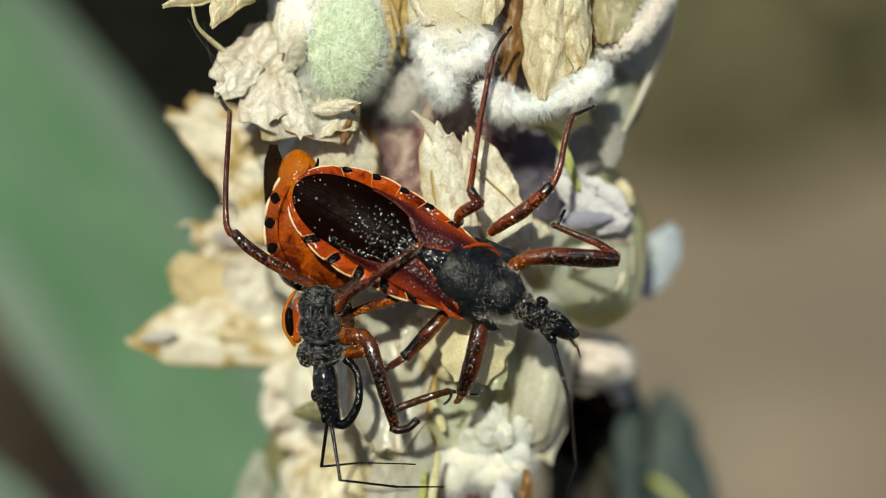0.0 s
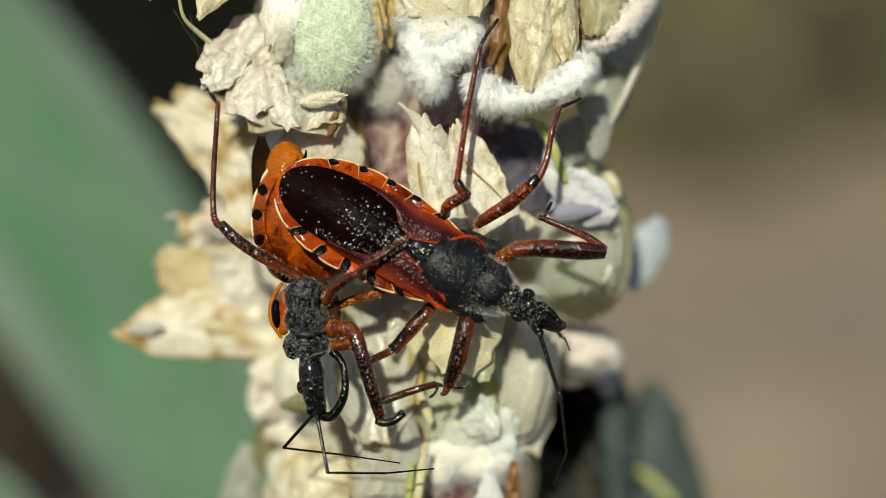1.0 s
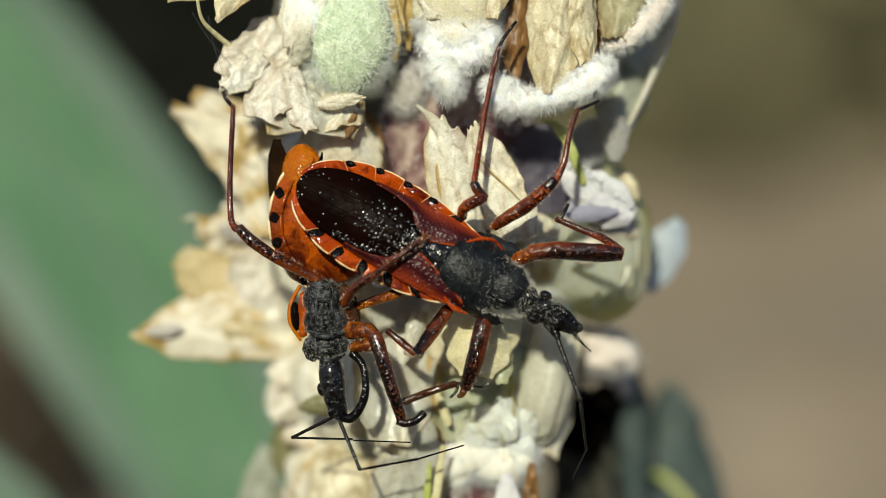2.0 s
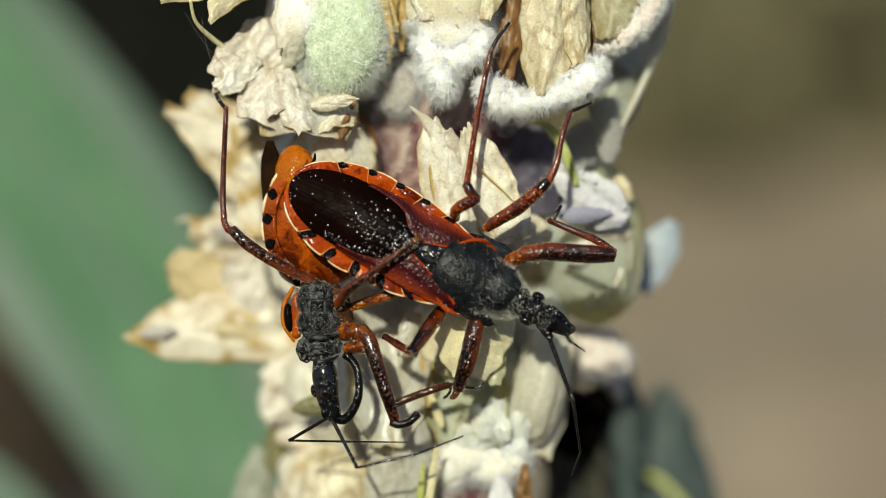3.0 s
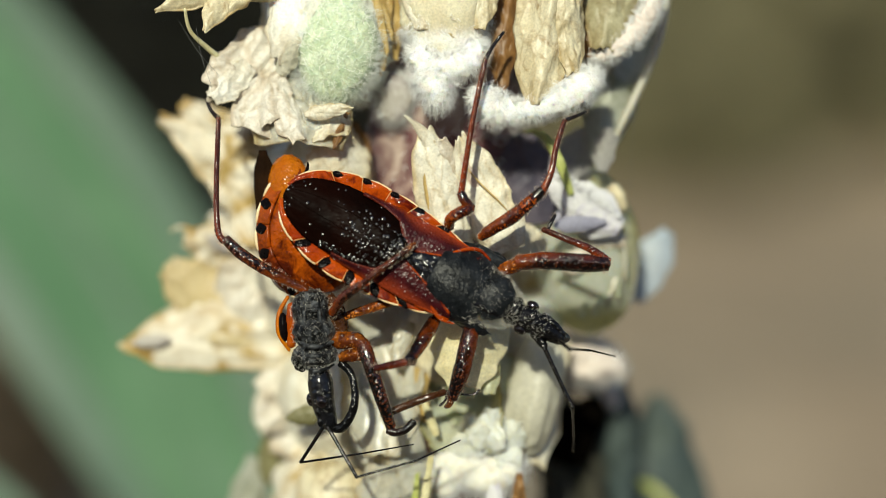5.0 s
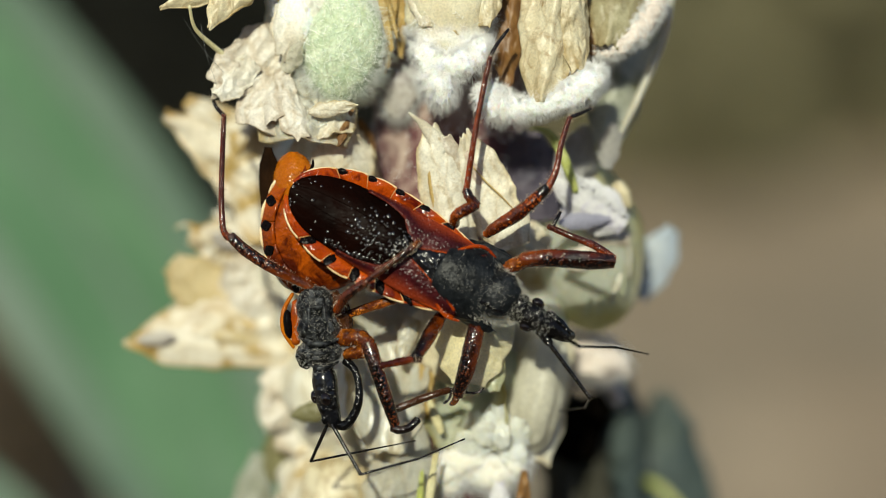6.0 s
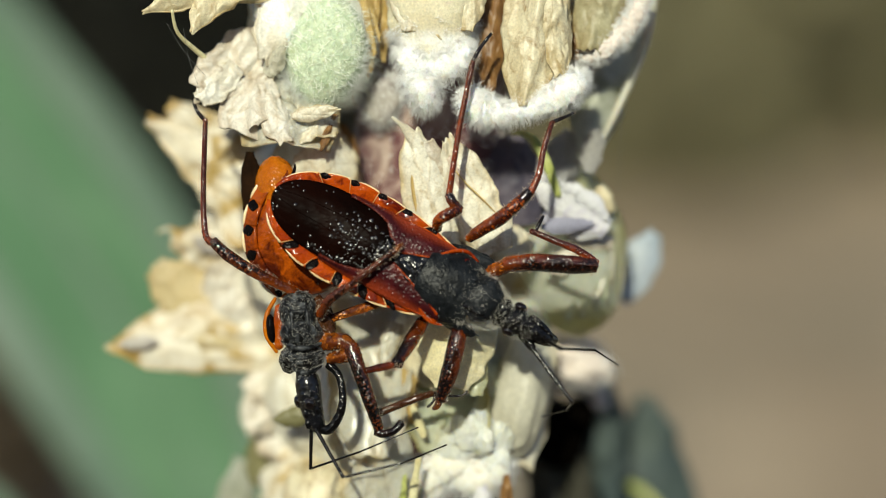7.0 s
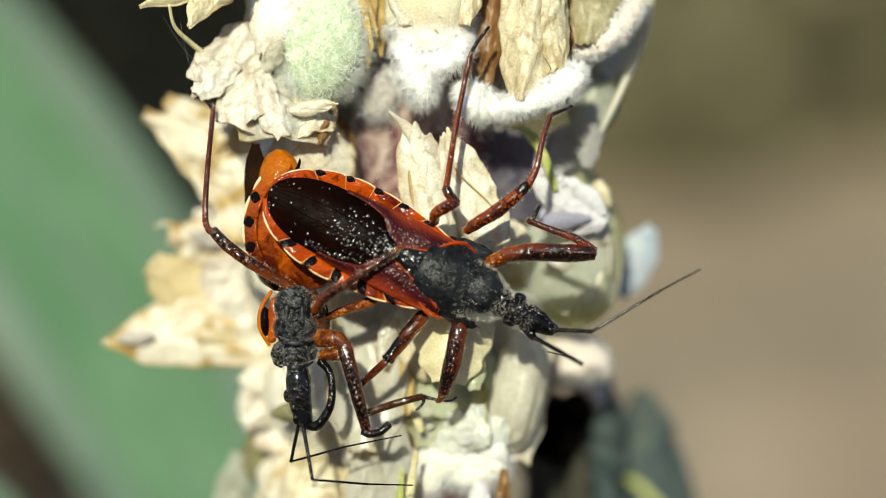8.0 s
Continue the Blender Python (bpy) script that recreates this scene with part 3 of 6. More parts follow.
def ground():
    n = 60
    bm = bmesh.new()
    side = [-1.0 + 2.0 * i / n for i in range(n + 1)]
    rows = [[bm.verts.new((math.copysign(abs(x) ** 3, x) * 60, math.copysign(abs(y) ** 3, y) * 60 + 0.8,
                           GROUND_Z + 0.012 * noise.fractal(V(x * 30, y * 30, 0), 0.8, 2, 3))) for x in side] for y in side]
    for j in range(n):
        for i in range(n):
            bm.faces.new((rows[j][i], rows[j][i + 1], rows[j + 1][i + 1], rows[j + 1][i]))
    me = bpy.data.meshes.new("ground")
    bm.to_mesh(me)
    bm.free()
    me.materials.append(SOIL)
    return tagged(new("ground", me), "dry brown soil far behind the plant", "ground", kind="structure")


def shrub(name, label, centre, size, count, leaf, mat, seed):
    """A dense low shrub of many small leaves, far out of focus."""
    rnd = random.Random(seed)
    verts, faces = [], []
    for _ in range(count):
        d = V(rnd.gauss(0, 1), rnd.gauss(0, 1), rnd.gauss(0, 1)).normalized() * (0.35 + 0.65 * rnd.random() ** 0.5)
        p = V(centre[0] + d.x * size[0], centre[1] + d.y * size[1], max(GROUND_Z + 0.005, centre[2] + d.z * size[2]))
        a = V(rnd.gauss(0, 1), rnd.gauss(0, 1), rnd.gauss(0, 1)).normalized()
        b = a.cross(V(rnd.gauss(0, 1), rnd.gauss(0, 1), rnd.gauss(0, 1))).normalized()
        l = leaf * (0.6 + 0.8 * rnd.random())
        k = len(verts)
        n = a.cross(b)
        verts += [p - a * l, p + b * l * 0.35 + n * l * 0.1, p + a * l, p - b * l * 0.35 + n * l * 0.1]
        faces += [(k, k + 1, k + 2), (k, k + 2, k + 3)]
    me = bpy.data.meshes.new(name)
    me.from_pydata([tuple(v) for v in verts], [], faces)
    me.materials.append(mat)
    return tagged(new(name, me), label, "shrub", kind="stuff")


def big_leaf(name, label, spine, half, mats, fold=0.3, seed=0.0):
    """A long downy leaf: two halves folded along a midrib, with thick pale felted margins."""
    e = thing(name, at(*spine[0]), label, "leaf")
    P, _ = smooth_line([at(*p) for p in spine], 1, 10)
    n = len(P)
    for sgn in (1, -1):
        for q0, q1, mat, nm in ((0.0, 0.62, mats[0], "blade_half"), (0.62, 1.0, mats[1], "felted_margin")):
            grid = []
            for i in range(n):
                s = i / (n - 1)
                t = (P[min(i + 1, n - 1)] - P[max(i - 1, 0)]).normalized()
                sd = V(0, 0, 1).cross(t).normalized() * sgn
                w = half * max(0.03, math.sin(math.pi * (0.14 + 0.82 * s)) ** 0.5)
                row = []
                for j in range(10):
                    q = q0 + (q1 - q0) * j / 9
                    h = fold * w * (q ** 1.4) + 16 * noise.fractal(V(s * 5, q * 3 * sgn, seed), 0.8, 2, 4)
                    row.append(P[i] + sd * w * q + V(0, 0, h))
                grid.append(row)
            part(nm, shell(grid, 14), mat, e)
    part("midrib", tube([p - V(0, 0, 12) for p in P[::4]], [24] * len(P[::4]), 10, 2), mats[1], e)
    return e


ground()
shrub("dark_shrub", "shrub with small leaves behind the plant, its shade put into near-black leaves", (-0.30, 0.80, -0.10), (0.26, 0.15, 0.24), 9000, 0.02, SHRUB_LEAF, 3)
# no shrub known here: a brown one is added in place of darker soil
shrub("soil_darkening_shrub", "small brown shrub added to darken the soil behind the leaf", (-0.215, 0.62, -0.25), (0.09, 0.08, 0.09), 3000, 0.015, SOIL_BROWN_LEAF, 6)
shrub("olive_shrub", "dull olive low shrub on the soil far behind", (0.30, 1.40, -0.22), (0.70, 0.30, 0.22), 9000, 0.025, OLIVE_LEAF, 4)
shrub("olive_shrub", "small dull olive shrub on the soil behind the spike", (0.14, 1.15, -0.27), (0.09, 0.10, 0.07), 2200, 0.016, OLIVE_LEAF, 8)
# hedge added out of view behind the viewer, to keep the low sky from reflecting
shrub("sky_blocking_hedge", "dense dark green hedge added unseen behind the viewer to block the low sky", (0.0, -1.5, 0.05), (2.4, 0.35, 0.72), 16000, 0.07, HEDGE_LEAF, 9)
big_leaf("downy_leaf", "long downy grey-green leaf behind the flower spike", [(-260, -160, -2500), (-20, 170, -2500), (190, 470, -2500), (370, 800, -2500), (450, 1060, -2500)],
         345, (LEAF, LEAF_PALE), seed=2.0)
big_leaf("downy_leaf", "pale downy leaf tip below the long leaf", [(-260, 760, -1700), (-60, 900, -1700), (170, 1100, -1700)], 150, (LEAF_PALE, LEAF_PALE), seed=5.0)

# ---- the flower spike ----
rng = random.Random(11)
spike = thing("flower_spike", at(800, 1000, -330), "dried woolly flower spike with papery cream calyces", "plant")


def petal(name, mat, *a, label="", parent=None, **k):
    return part(name, sheet(*a, **k), mat, parent or spike, label)


def soft_normals(N):
    """Hair normals taken from the surface below, so that a coat of hair takes the light as one soft body."""
    return [(q + V(0, 0, 0.5)).normalized() for q in N for _ in range(7)]


def fringe(n):
    """Hair stands thick along the edges of a tuft and thin on the side turned to the eye, where the felt below shows."""
    return rng.random() < (0.22 if n.z > 0.72 else 0.45 if n.z > 0.5 else 1.0)


def wool(parent, c, r, n, length, mat=WOOL, rot=None, keep=None, spread=0.35, droop=0.2, rad=0.8, clump=0.5):
    P, N = on_ball(c, r, int(n * 1.1), rng, rot, keep)
    P, N = zip(*[(p, q) for p, q in zip(P, N) if fringe(q)])
    return part("wool", hairs(P, N, length, rad * 0.42, spread, droop, rnd=rng, clump=clump), mat, parent, "white woolly hairs" if mat is WOOL else "pale green hairs", normals=soft_normals(N))


def rim_wool(name, parent, pts, rad, n, length, mat=None, down=0.6, label=""):
    """A woolly rim: a soft felted body along a line, with hairs that hang downwards."""
    geo = tube([at(*p) for p in pts], rad, 28, 8, 0.35, 0.8, seed=pts[0][0] * 0.1)
    body = part(name, geo, mat or WOOL_BODY, parent, label)
    P, N = on_faces(geo, int(n * 1.5), rng, lambda p, q: q.z > -0.35 and fringe(q))
    part("wool", hairs(P, [q + V(0, -down, 0) for q in N], length, 0.36, 0.4, 0.3, rnd=rng, clump=0.6), WOOL, body, "white woolly hairs", normals=soft_normals(N))
    return body


def front(d):
    return d.z > -0.35


# stem and the woolly ring between the whorls
part("stem", tube([at(860, -300, -330), at(830, 0, -330), at(790, 300, -320), at(790, 600, -330), at(800, 1000, -330)], [150, 150, 140, 125, 120], 32, 8, 0.1), STEM, spike,
     "downy purplish stem")
P, N = on_faces(tube([at(850, -200, -330), at(800, 250, -320), at(800, 1000, -330)], [148, 138, 118], 24, 8), 3000, rng, lambda p, n: n.z > 0)
part("stem_hair", hairs(P, N, 34, 0.8, 0.6, 0.2, rnd=rng), WOOL, spike)

# packed calyces that fill the whorls behind the open ones
for x, y, w, r, mat, sd in ((620, 60, -330, 130, PAPER_PALE, 1), (960, 40, -330, 150, PAPER_PALE, 2), (800, -60, -300, 140, PAPER_PALE, 3), (560, 480, -370, 130, PAPER_PALE, 4),
                            (600, 700, -370, 130, PAPER_PALE, 5), (760, 760, -350, 150, GLASSY, 6), (600, 880, -390, 140, MOTTLED, 7), (780, 930, -380, 140, GLASSY, 8),
                            (920, 640, -380, 120, GLASSY, 9), (560, 300, -380, 110, PAPER_PALE, 10), (930, 420, -400, 110, MOTTLED, 11)):
    part("calyx", ball(at(x, y, w), (r, r * 0.8, r * 0.8), axes(-80), 0.16, 1.8, 40, 28, sd * 3.3), mat, spike, "packed papery calyx")

# upper whorl
petal("bract", PAPER, at(540, -110, -60), at(288, 12, -20), [56, 74, 52, 28, 3], cup=0.55, crumple=0.12, seed=1.0, edge=0.02)
part("style", tube([at(340, 8, -26), at(349, 46, -50), at(376, 74, -80), at(414, 104, -112)], [2.8, 3.4, 4.6, 5.5], 8, 5), TENDRIL, spike, "thin yellowish dried style")
petal("bract", PAPER, at(450, -90, -50), at(374, 46, -24), [50, 62, 46, 24, 4], cup=0.45, crumple=0.12, seed=1.4, edge=0.08)
petal("petal", PAPER_PALE, at(600, -80, -220), at(470, 92, -140), [50, 70, 66, 40, 16], cup=0.3, crumple=0.12, seed=2.6, edge=0.1)
petal("petal", WHITE_PETAL, at(560, -80, -100), at(500, 96, -84), [44, 54, 46, 34, 12], cup=0.3, crumple=0.05, seed=2.2, fold=0.36, edge=0.1, label="crumpled white petal, coloured brighter as if sunlit")
petal("petal", PAPER_WHITE, at(540, 60, -150), at(380, 146, -84), [34, 52, 58, 46, 24], cup=0.15, crumple=0.09, seed=2.0, fold=0.36, edge=0.14)
petal("petal", WHITE_PETAL, at(452, 104, -100), at(386, 168, -78), [22, 30, 30, 16], cup=0.35, crumple=0.05, seed=2.9, fold=0.36, edge=0.12)
petal("petal", PAPER_WHITE, at(520, 100, -128), at(462, 226, -84), [40, 56, 62, 58, 44], cup=0.35, crumple=0.09, seed=3.7, fold=0.36, edge=0.05)
petal("petal_fold", PAPER_WHITE, at(500, 120, -98), at(476, 214, -70), [16, 30, 34, 14], cup=0.9, crumple=0.05, seed=3.9, fold=0.36, edge=0.14, lean=35)
petal("petal", GLASSY, at(556, 96, -136), at(540, 250, -80), [46, 74, 90, 94, 80], cup=0.35, crumple=0.09, seed=3.0, fold=0.36, edge=0.03, ribs=4, rib=0.03, label="crumpled pale calyx mouth")
petal("petal_fold", PAPER_WHITE, at(512, 150, -86), at(548, 240, -62), [14, 26, 30, 16], cup=0.8, crumple=0.05, seed=3.5, fold=0.36, edge=0.12, lean=-30)
petal("petal", PAPER_PALE, at(580, 150, -120), at(598, 236, -72), [36, 44, 42, 32], cup=0.4, crumple=0.08, ribs=3, rib=0.05, seed=3.3, fold=0.36, edge=0.05)
petal("petal", PAPER_GREY, at(508, 124, -92), at(536, 72, -66), [12, 18, 5], cup=0.6, crumple=0.14, seed=4.0)
petal("petal", PAPER_BROWN, at(626, 190, -92), at(604, 256, -70), [6, 5, 8, 2], cup=0.3, crumple=0.3, seed=4.4, thick=2)
tuft = part("calyx_base", ball(at(528, 14, -112), (84, 40, 30), axes(-78), 0.16, 2.5, 36, 24, 4.0), WOOL_BODY, spike, "white woolly calyx side")
wool(tuft, at(528, 14, -112), (84, 40, 30), 700, 16, WOOL, axes(-78), front, 0.6, 0.3, 0.8)
BUD_C, BUD_R = at(612, 80, -122), (102, 76, 64)
bud = part("bud", ball(BUD_C, BUD_R, axes(82), 0.04, 4.0, 72, 52, 1.0), BUD, spike, "fuzzy pale green bud")
wool(bud, BUD_C, BUD_R, 1500, 42, BUD_HAIR, axes(82), lambda d: -0.35 < d.z < 0.75, 0.45, 0.1, 1.1, 0.9)
wool(bud, BUD_C, BUD_R, 1700, 34, BUD_HAIR, axes(82), lambda d: d.z > 0.1, 0.5, 0.0, 0.9, 1.2)
petal("petal", PAPER_PALE, at(552, 196, -70), at(634, 182, -40), [6, 13, 14, 10, 3], cup=0.6, crumple=0.1, fold=0.3, seed=4.7, edge=0.14, nu=36, nv=20)
petal("petal", PAPER_GREEN, at(560, -80, -150), at(575, 30, -90), [40, 46, 36, 14], cup=0.5, crumple=0.16, seed=4.9)
for a, b, w, sd in (((692, -70, -130), (690, 122, -116), [22, 18, 12, 4], 5.0), ((655, -80, -120), (708, 60, -106), [12, 12, 8, 3], 5.3),
                    ((722, -60, -150), (712, 100, -140), [22, 16, 10, 4], 5.9), ((668, -60, -100), (700, 90, -100), [6, 7, 6, 3], 5.5)):
    petal("sepal", OCHRE, at(*a), at(*b), w, cup=0.5, crumple=0.25, seed=sd)

fluff = part("calyx_base", ball(at(712, 166, -190), (34, 46, 30), None, 0.2, 2.0, 24, 16, 3.0), MAUVE, spike, "greyish woolly stem tuft")
wool(fluff, at(712, 166, -190), (34, 46, 30), 1300, 34, WOOL, None, front, 0.6, 0.3)

# calyces with woolly mouths
C1 = ball(at(798, 0, -110), (120, 82, 76), axes(-86), 0.08, 2.5, 56, 40, 1.5)
felt = [smoothstep(36, 66, 441 - p.y * EYE / (EYE - p.z) + 10 * noise.noise(p * 0.04)) * (1 - 0.75 * math.exp(-((p.x - 6) / 26) ** 2 - ((p.y - 362) / 24) ** 2)) for p in C1[0]]
c1 = part("calyx", (C1[0], C1[1], felt), FELTED, spike, "papery calyx with a white woolly end")
petal("petal", PAPER_PALE, at(752, -100, -66), at(764, 44, -48), [40, 46, 36, 18], cup=0.5, crumple=0.1, seed=6.4, ribs=2)
petal("petal", PAPER, at(814, -110, -56), at(806, 54, -46), [44, 50, 40, 22], cup=0.5, crumple=0.1, seed=6.8, ribs=2)
petal("petal", PAPER, at(872, -80, -76), at(862, 44, -50), [24, 32, 28, 10], cup=0.6, crumple=0.14, seed=6.0)


def woolly_end(d):
    """The lower end of the calyx, thinly haired about its middle."""
    return d.z > -0.3 and d.y < -0.3 + 0.1 * math.sin(9 * d.x) and ((d.x + 0.1) ** 2 + (d.y + 0.6) ** 2 > 0.07 or rng.random() < 0.25)


wool(c1, at(798, 0, -110), (120, 82, 76), 2300, 27, WOOL, axes(-86), woolly_end, 0.4, 0.5, 0.8, 0.8)
rim_wool("calyx_base", c1, [(748, 84, -68), (770, 108, -56), (806, 112, -54), (842, 98, -58), (860, 70, -70)], [16, 22, 24, 22, 14], 1300, 26)
rim_wool("calyx_base", c1, [(776, 120, -58), (784, 150, -54), (788, 182, -58)], [32, 31, 14], 900, 28, down=0.9)
# brown sheet across the gap between two calyces, the gap's shade in its colour
petal("sepal", PAPER_BROWN, at(902, -60, -120), at(900, 150, -110), [30, 32, 28, 12], cup=0.4, crumple=0.2, seed=7.0)

c2 = petal("calyx", PAPER, at(1002, -120, -60), at(962, 184, -30), [54, 60, 58, 46, 20], cup=0.7, crumple=0.13, ribs=2, rib=0.05, fold=0.3, seed=8.0, edge=0.08,
           label="crumpled papery calyx with a woolly rim")
petal("calyx_fold", PAPER, at(1020, -60, -56), at(1030, 126, -40), [34, 40, 32, 14], cup=0.6, crumple=0.1, fold=0.3, seed=8.5, parent=c2, lean=-30)
rim_wool("calyx_base", c2, [(866, 150, -58), (876, 176, -50), (898, 188, -46), (930, 190, -40), (962, 186, -36), (992, 174, -38), (1022, 160, -42), (1052, 138, -50), (1062, 118, -60)], [16, 27, 28, 19, 15, 19, 27, 25, 12], 2700, 24,
         down=0.7)

c3 = petal("calyx", KHAKI, at(1120, -120, -110), at(1078, 78, -90), [50, 56, 52, 42, 22], cup=0.6, crumple=0.1, fold=0.3, seed=10.0, label="crumpled khaki papery calyx")
# another brown sheet that paints the shaded gap beside this calyx
petal("calyx_fold", PAPER_BROWN, at(1052, -40, -140), at(1056, 96, -130), [14, 18, 16, 8], cup=0.5, crumple=0.12, seed=10.5, parent=c3)
rim_wool("calyx_base", c3, [(1176, -40, -112), (1168, -2, -112), (1150, 34, -110), (1124, 62, -110), (1090, 84, -112), (1068, 92, -116)], [14, 17, 17, 17, 16, 10], 1400, 20, PINK_WOOL, 0.4)
petal("petal", SIDE_GREY, at(1160, -160, -230), at(1072, 280, -210), [64, 66, 62, 52, 16], cup=0.7, crumple=0.05, seed=11.0, label="smooth grey-green calyx side")
part("rib", tube([at(1196, -120, -230), at(1186, 30, -226), at(1148, 140, -222), at(1088, 262, -215)], [9, 9, 8, 5], 8, 4), GLASSY, spike)

# middle whorl
c4 = petal("calyx", PAPER_PALE, at(812, 440, -80), at(766, 220, -62), [44, 46, 44, 38, 14], cup=0.55, crumple=0.05, fold=0.22, seed=12.0, edge=0.08,
           label="cream papery calyx lobe with a pointed tip")
part("tip", tube([at(782, 270, -70), at(772, 242, -66), at(756, 221, -60), at(742, 208, -52), at(729, 197, -44)], [13, 14, 9, 4, 2.5], 14, 6, 0.12, flat=0.5), PAPER_PALE, c4)
part("vein", tube([at(762, 242, -74), at(764, 275, -72), at(768, 330, -75), at(778, 384, -84)], [2, 5, 5, 2], 10, 6, 0.3), OCHRE, c4, "ochre vein")
petal("window", PAPER_WHITE, at(812, 346, -96), at(794, 238, -60), [6, 16, 21, 21, 10], cup=0.3, crumple=0.10, fold=0.12, seed=12.3, edge=0.06, parent=c4, label="thin greyish membrane", nu=36, nv=24)
petal("calyx_fold", PAPER_PALE, at(908, 440, -90), at(828, 236, -66), [36, 48, 50, 38, 10], cup=0.5, crumple=0.06, fold=0.2, ribs=1, rib=-0.10, seed=12.7, edge=0.13, parent=c4, lean=-12)
part("vein", tube([at(836, 286, -68), at(862, 316, -68), at(892, 345, -72), at(918, 372, -80)], [1, 1.6, 1.6, 1], 8, 6, 0.2), OCHRE, c4)
petal("calyx_fold", PETAL_PINK, at(890, 376, -96), at(830, 270, -66), [5, 10, 11, 4], cup=0.5, crumple=0.2, seed=12.9, parent=c4, label="pinkish crinkled fold", nu=30, nv=16)
petal("bract", MOTTLED, at(540, 360, -310), at(302, 206, -320), [100, 108, 84, 56, 30, 12], cup=0.3, crumple=0.1, seed=13.0, edge=0.09, label="cream bract with a lobed tip")
petal("bract", MOTTLED, at(440, 250, -305), at(335, 178, -315), [40, 44, 30, 16], cup=0.4, crumple=0.14, seed=13.2, edge=0.1)
petal("bract", PAPER_PALE, at(590, 400, -210), at(585, 205, -200), [90, 100, 80, 50], cup=0.4, crumple=0.15, seed=13.5)
petal("bract", PAPER_PALE, at(640, 360, -200), at(632, 236, -175), [30, 40, 36, 16], cup=0.4, crumple=0.14, seed=13.1)
petal("bract", PAPER_PALE, at(604, 390, -160), at(612, 226, -108), [56, 66, 56, 26], cup=0.4, crumple=0.1, seed=13.3)
petal("bract", PAPER_BROWN, at(655, 300, -230), at(640, 210, -225), [10, 22, 20, 8], cup=0.4, crumple=0.2, seed=13.8)
petal("bract", PAPER_WHITE, at(560, 410, -420), at(385, 375, -390), [60, 60, 46, 26, 8], cup=0.45, crumple=0.14, seed=14.0, edge=0.1)
petal("bract", MOTTLED, at(500, 450, -380), at(340, 412, -370), [40, 50, 46, 40, 18], cup=0.45, crumple=0.2, seed=14.3, edge=0.1)
part("bract_tip", tube([at(352, 400, -365), at(335, 394, -368), at(314, 401, -370)], [6, 4, 2], 8, 4), MOTTLED, spike)
petal("bract", MAUVE, at(430, 432, -350), at(378, 414, -342), [8, 16, 15, 5], cup=0.5, crumple=0.2, seed=14.6)
b3 = petal("bract", MOTTLED, at(590, 520, -330), at(234, 604, -365), [104, 116, 104, 80, 50, 12], cup=0.3, crumple=0.07, seed=15.0, edge=0.1, label="wide cream bract with a dark tip")
petal("bract_fold", BRACT_OCHRE, at(450, 590, -360), at(308, 462, -345), [50, 68, 66, 50, 22], cup=0.4, crumple=0.06, seed=15.5, parent=b3)
petal("bract_fold", PAPER_WHITE, at(480, 590, -350), at(432, 450, -325), [54, 70, 64, 36], cup=0.4, crumple=0.12, seed=15.3, parent=b3)
petal("bract_fold", MOTTLED, at(540, 612, -360), at(228, 606, -335), [32, 42, 46, 40, 8], cup=0.4, crumple=0.06, seed=15.9, parent=b3)
petal("bract_fold", BRACT_OCHRE, at(545, 590, -370), at(385, 594, -334), [10, 18, 18, 8], cup=0.4, crumple=0.05, seed=15.7, parent=b3)
petal("bract_tip", MAUVE, at(312, 592, -318), at(246, 600, -318), [4, 13, 12, 3], cup=0.4, crumple=0.05, seed=16.1, parent=b3)
petal("bract", OCHRE, at(520, 600, -380), at(535, 690, -370), [30, 30, 20, 8], cup=0.4, crumple=0.2, seed=16.4)

# right-hand flowers
# sheet over a hollow: violet petal colour with the hollow's shade put in
petal("petal", PETAL_DARK, at(950, 390, -240), at(940, 228, -210), [56, 62, 52, 24], cup=0.4, crumple=0.06, seed=17.0)
petal("petal", LILAC_GREY, at(1078, 296, -200), at(1090, 218, -180), [10, 20, 20, 8], cup=0.5, crumple=0.06, seed=17.5)
petal("petal", LILAC_GREY, at(1012, 330, -260), at(1046, 220, -240), [30, 40, 36, 14], cup=0.4, crumple=0.08, seed=17.2)
part("sepal", tube([at(944, 224, -165), at(976, 234, -150), at(1002, 276, -135), at(1024, 336, -150)], [2, 7, 10, 6], 10, 6, flat=0.4), GREEN_STRIP, spike, "curved yellow-green sepal edge")
GLOBE_C, GLOBE_R, GLOBE_ROT = at(1048, 432, -330), (166, 104, 96), axes(-84)


def globe_point(lat, lon, k=1.0):
    """On the swollen calyx: lat from its upper pole (0) to its lower (pi), lon from the side turned to the spike (0) over the front to the outer side (pi)."""
    d = V(-math.cos(lat), -math.sin(lat) * math.cos(lon), math.sin(lat) * math.sin(lon))
    return GLOBE_C + GLOBE_ROT @ V(d.x * GLOBE_R[0] * k, d.y * GLOBE_R[1] * k, d.z * GLOBE_R[2] * k)


gb = ball(GLOBE_C, GLOBE_R, GLOBE_ROT, 0.04, 1.5, 64, 44, 5.0)
stain = []
for p in gb[0]:
    q = GLOBE_ROT.transposed() @ (Vector(p) - GLOBE_C)
    lx, ly, lz = q.x / GLOBE_R[0], q.y / GLOBE_R[1], q.z / GLOBE_R[2]
    e = max(smoothstep(0.5, 0.92, ly + 0.1 * noise.noise(V(lx * 5, 0, 3))), smoothstep(0.55, 0.85, lx), smoothstep(0.45, 0.8, -lx) * smoothstep(-0.2, 0.4, ly))
    stain.append(min(1.0, e * (0.85 + 0.3 * noise.noise(V(lx * 4, ly * 4, 1)))))
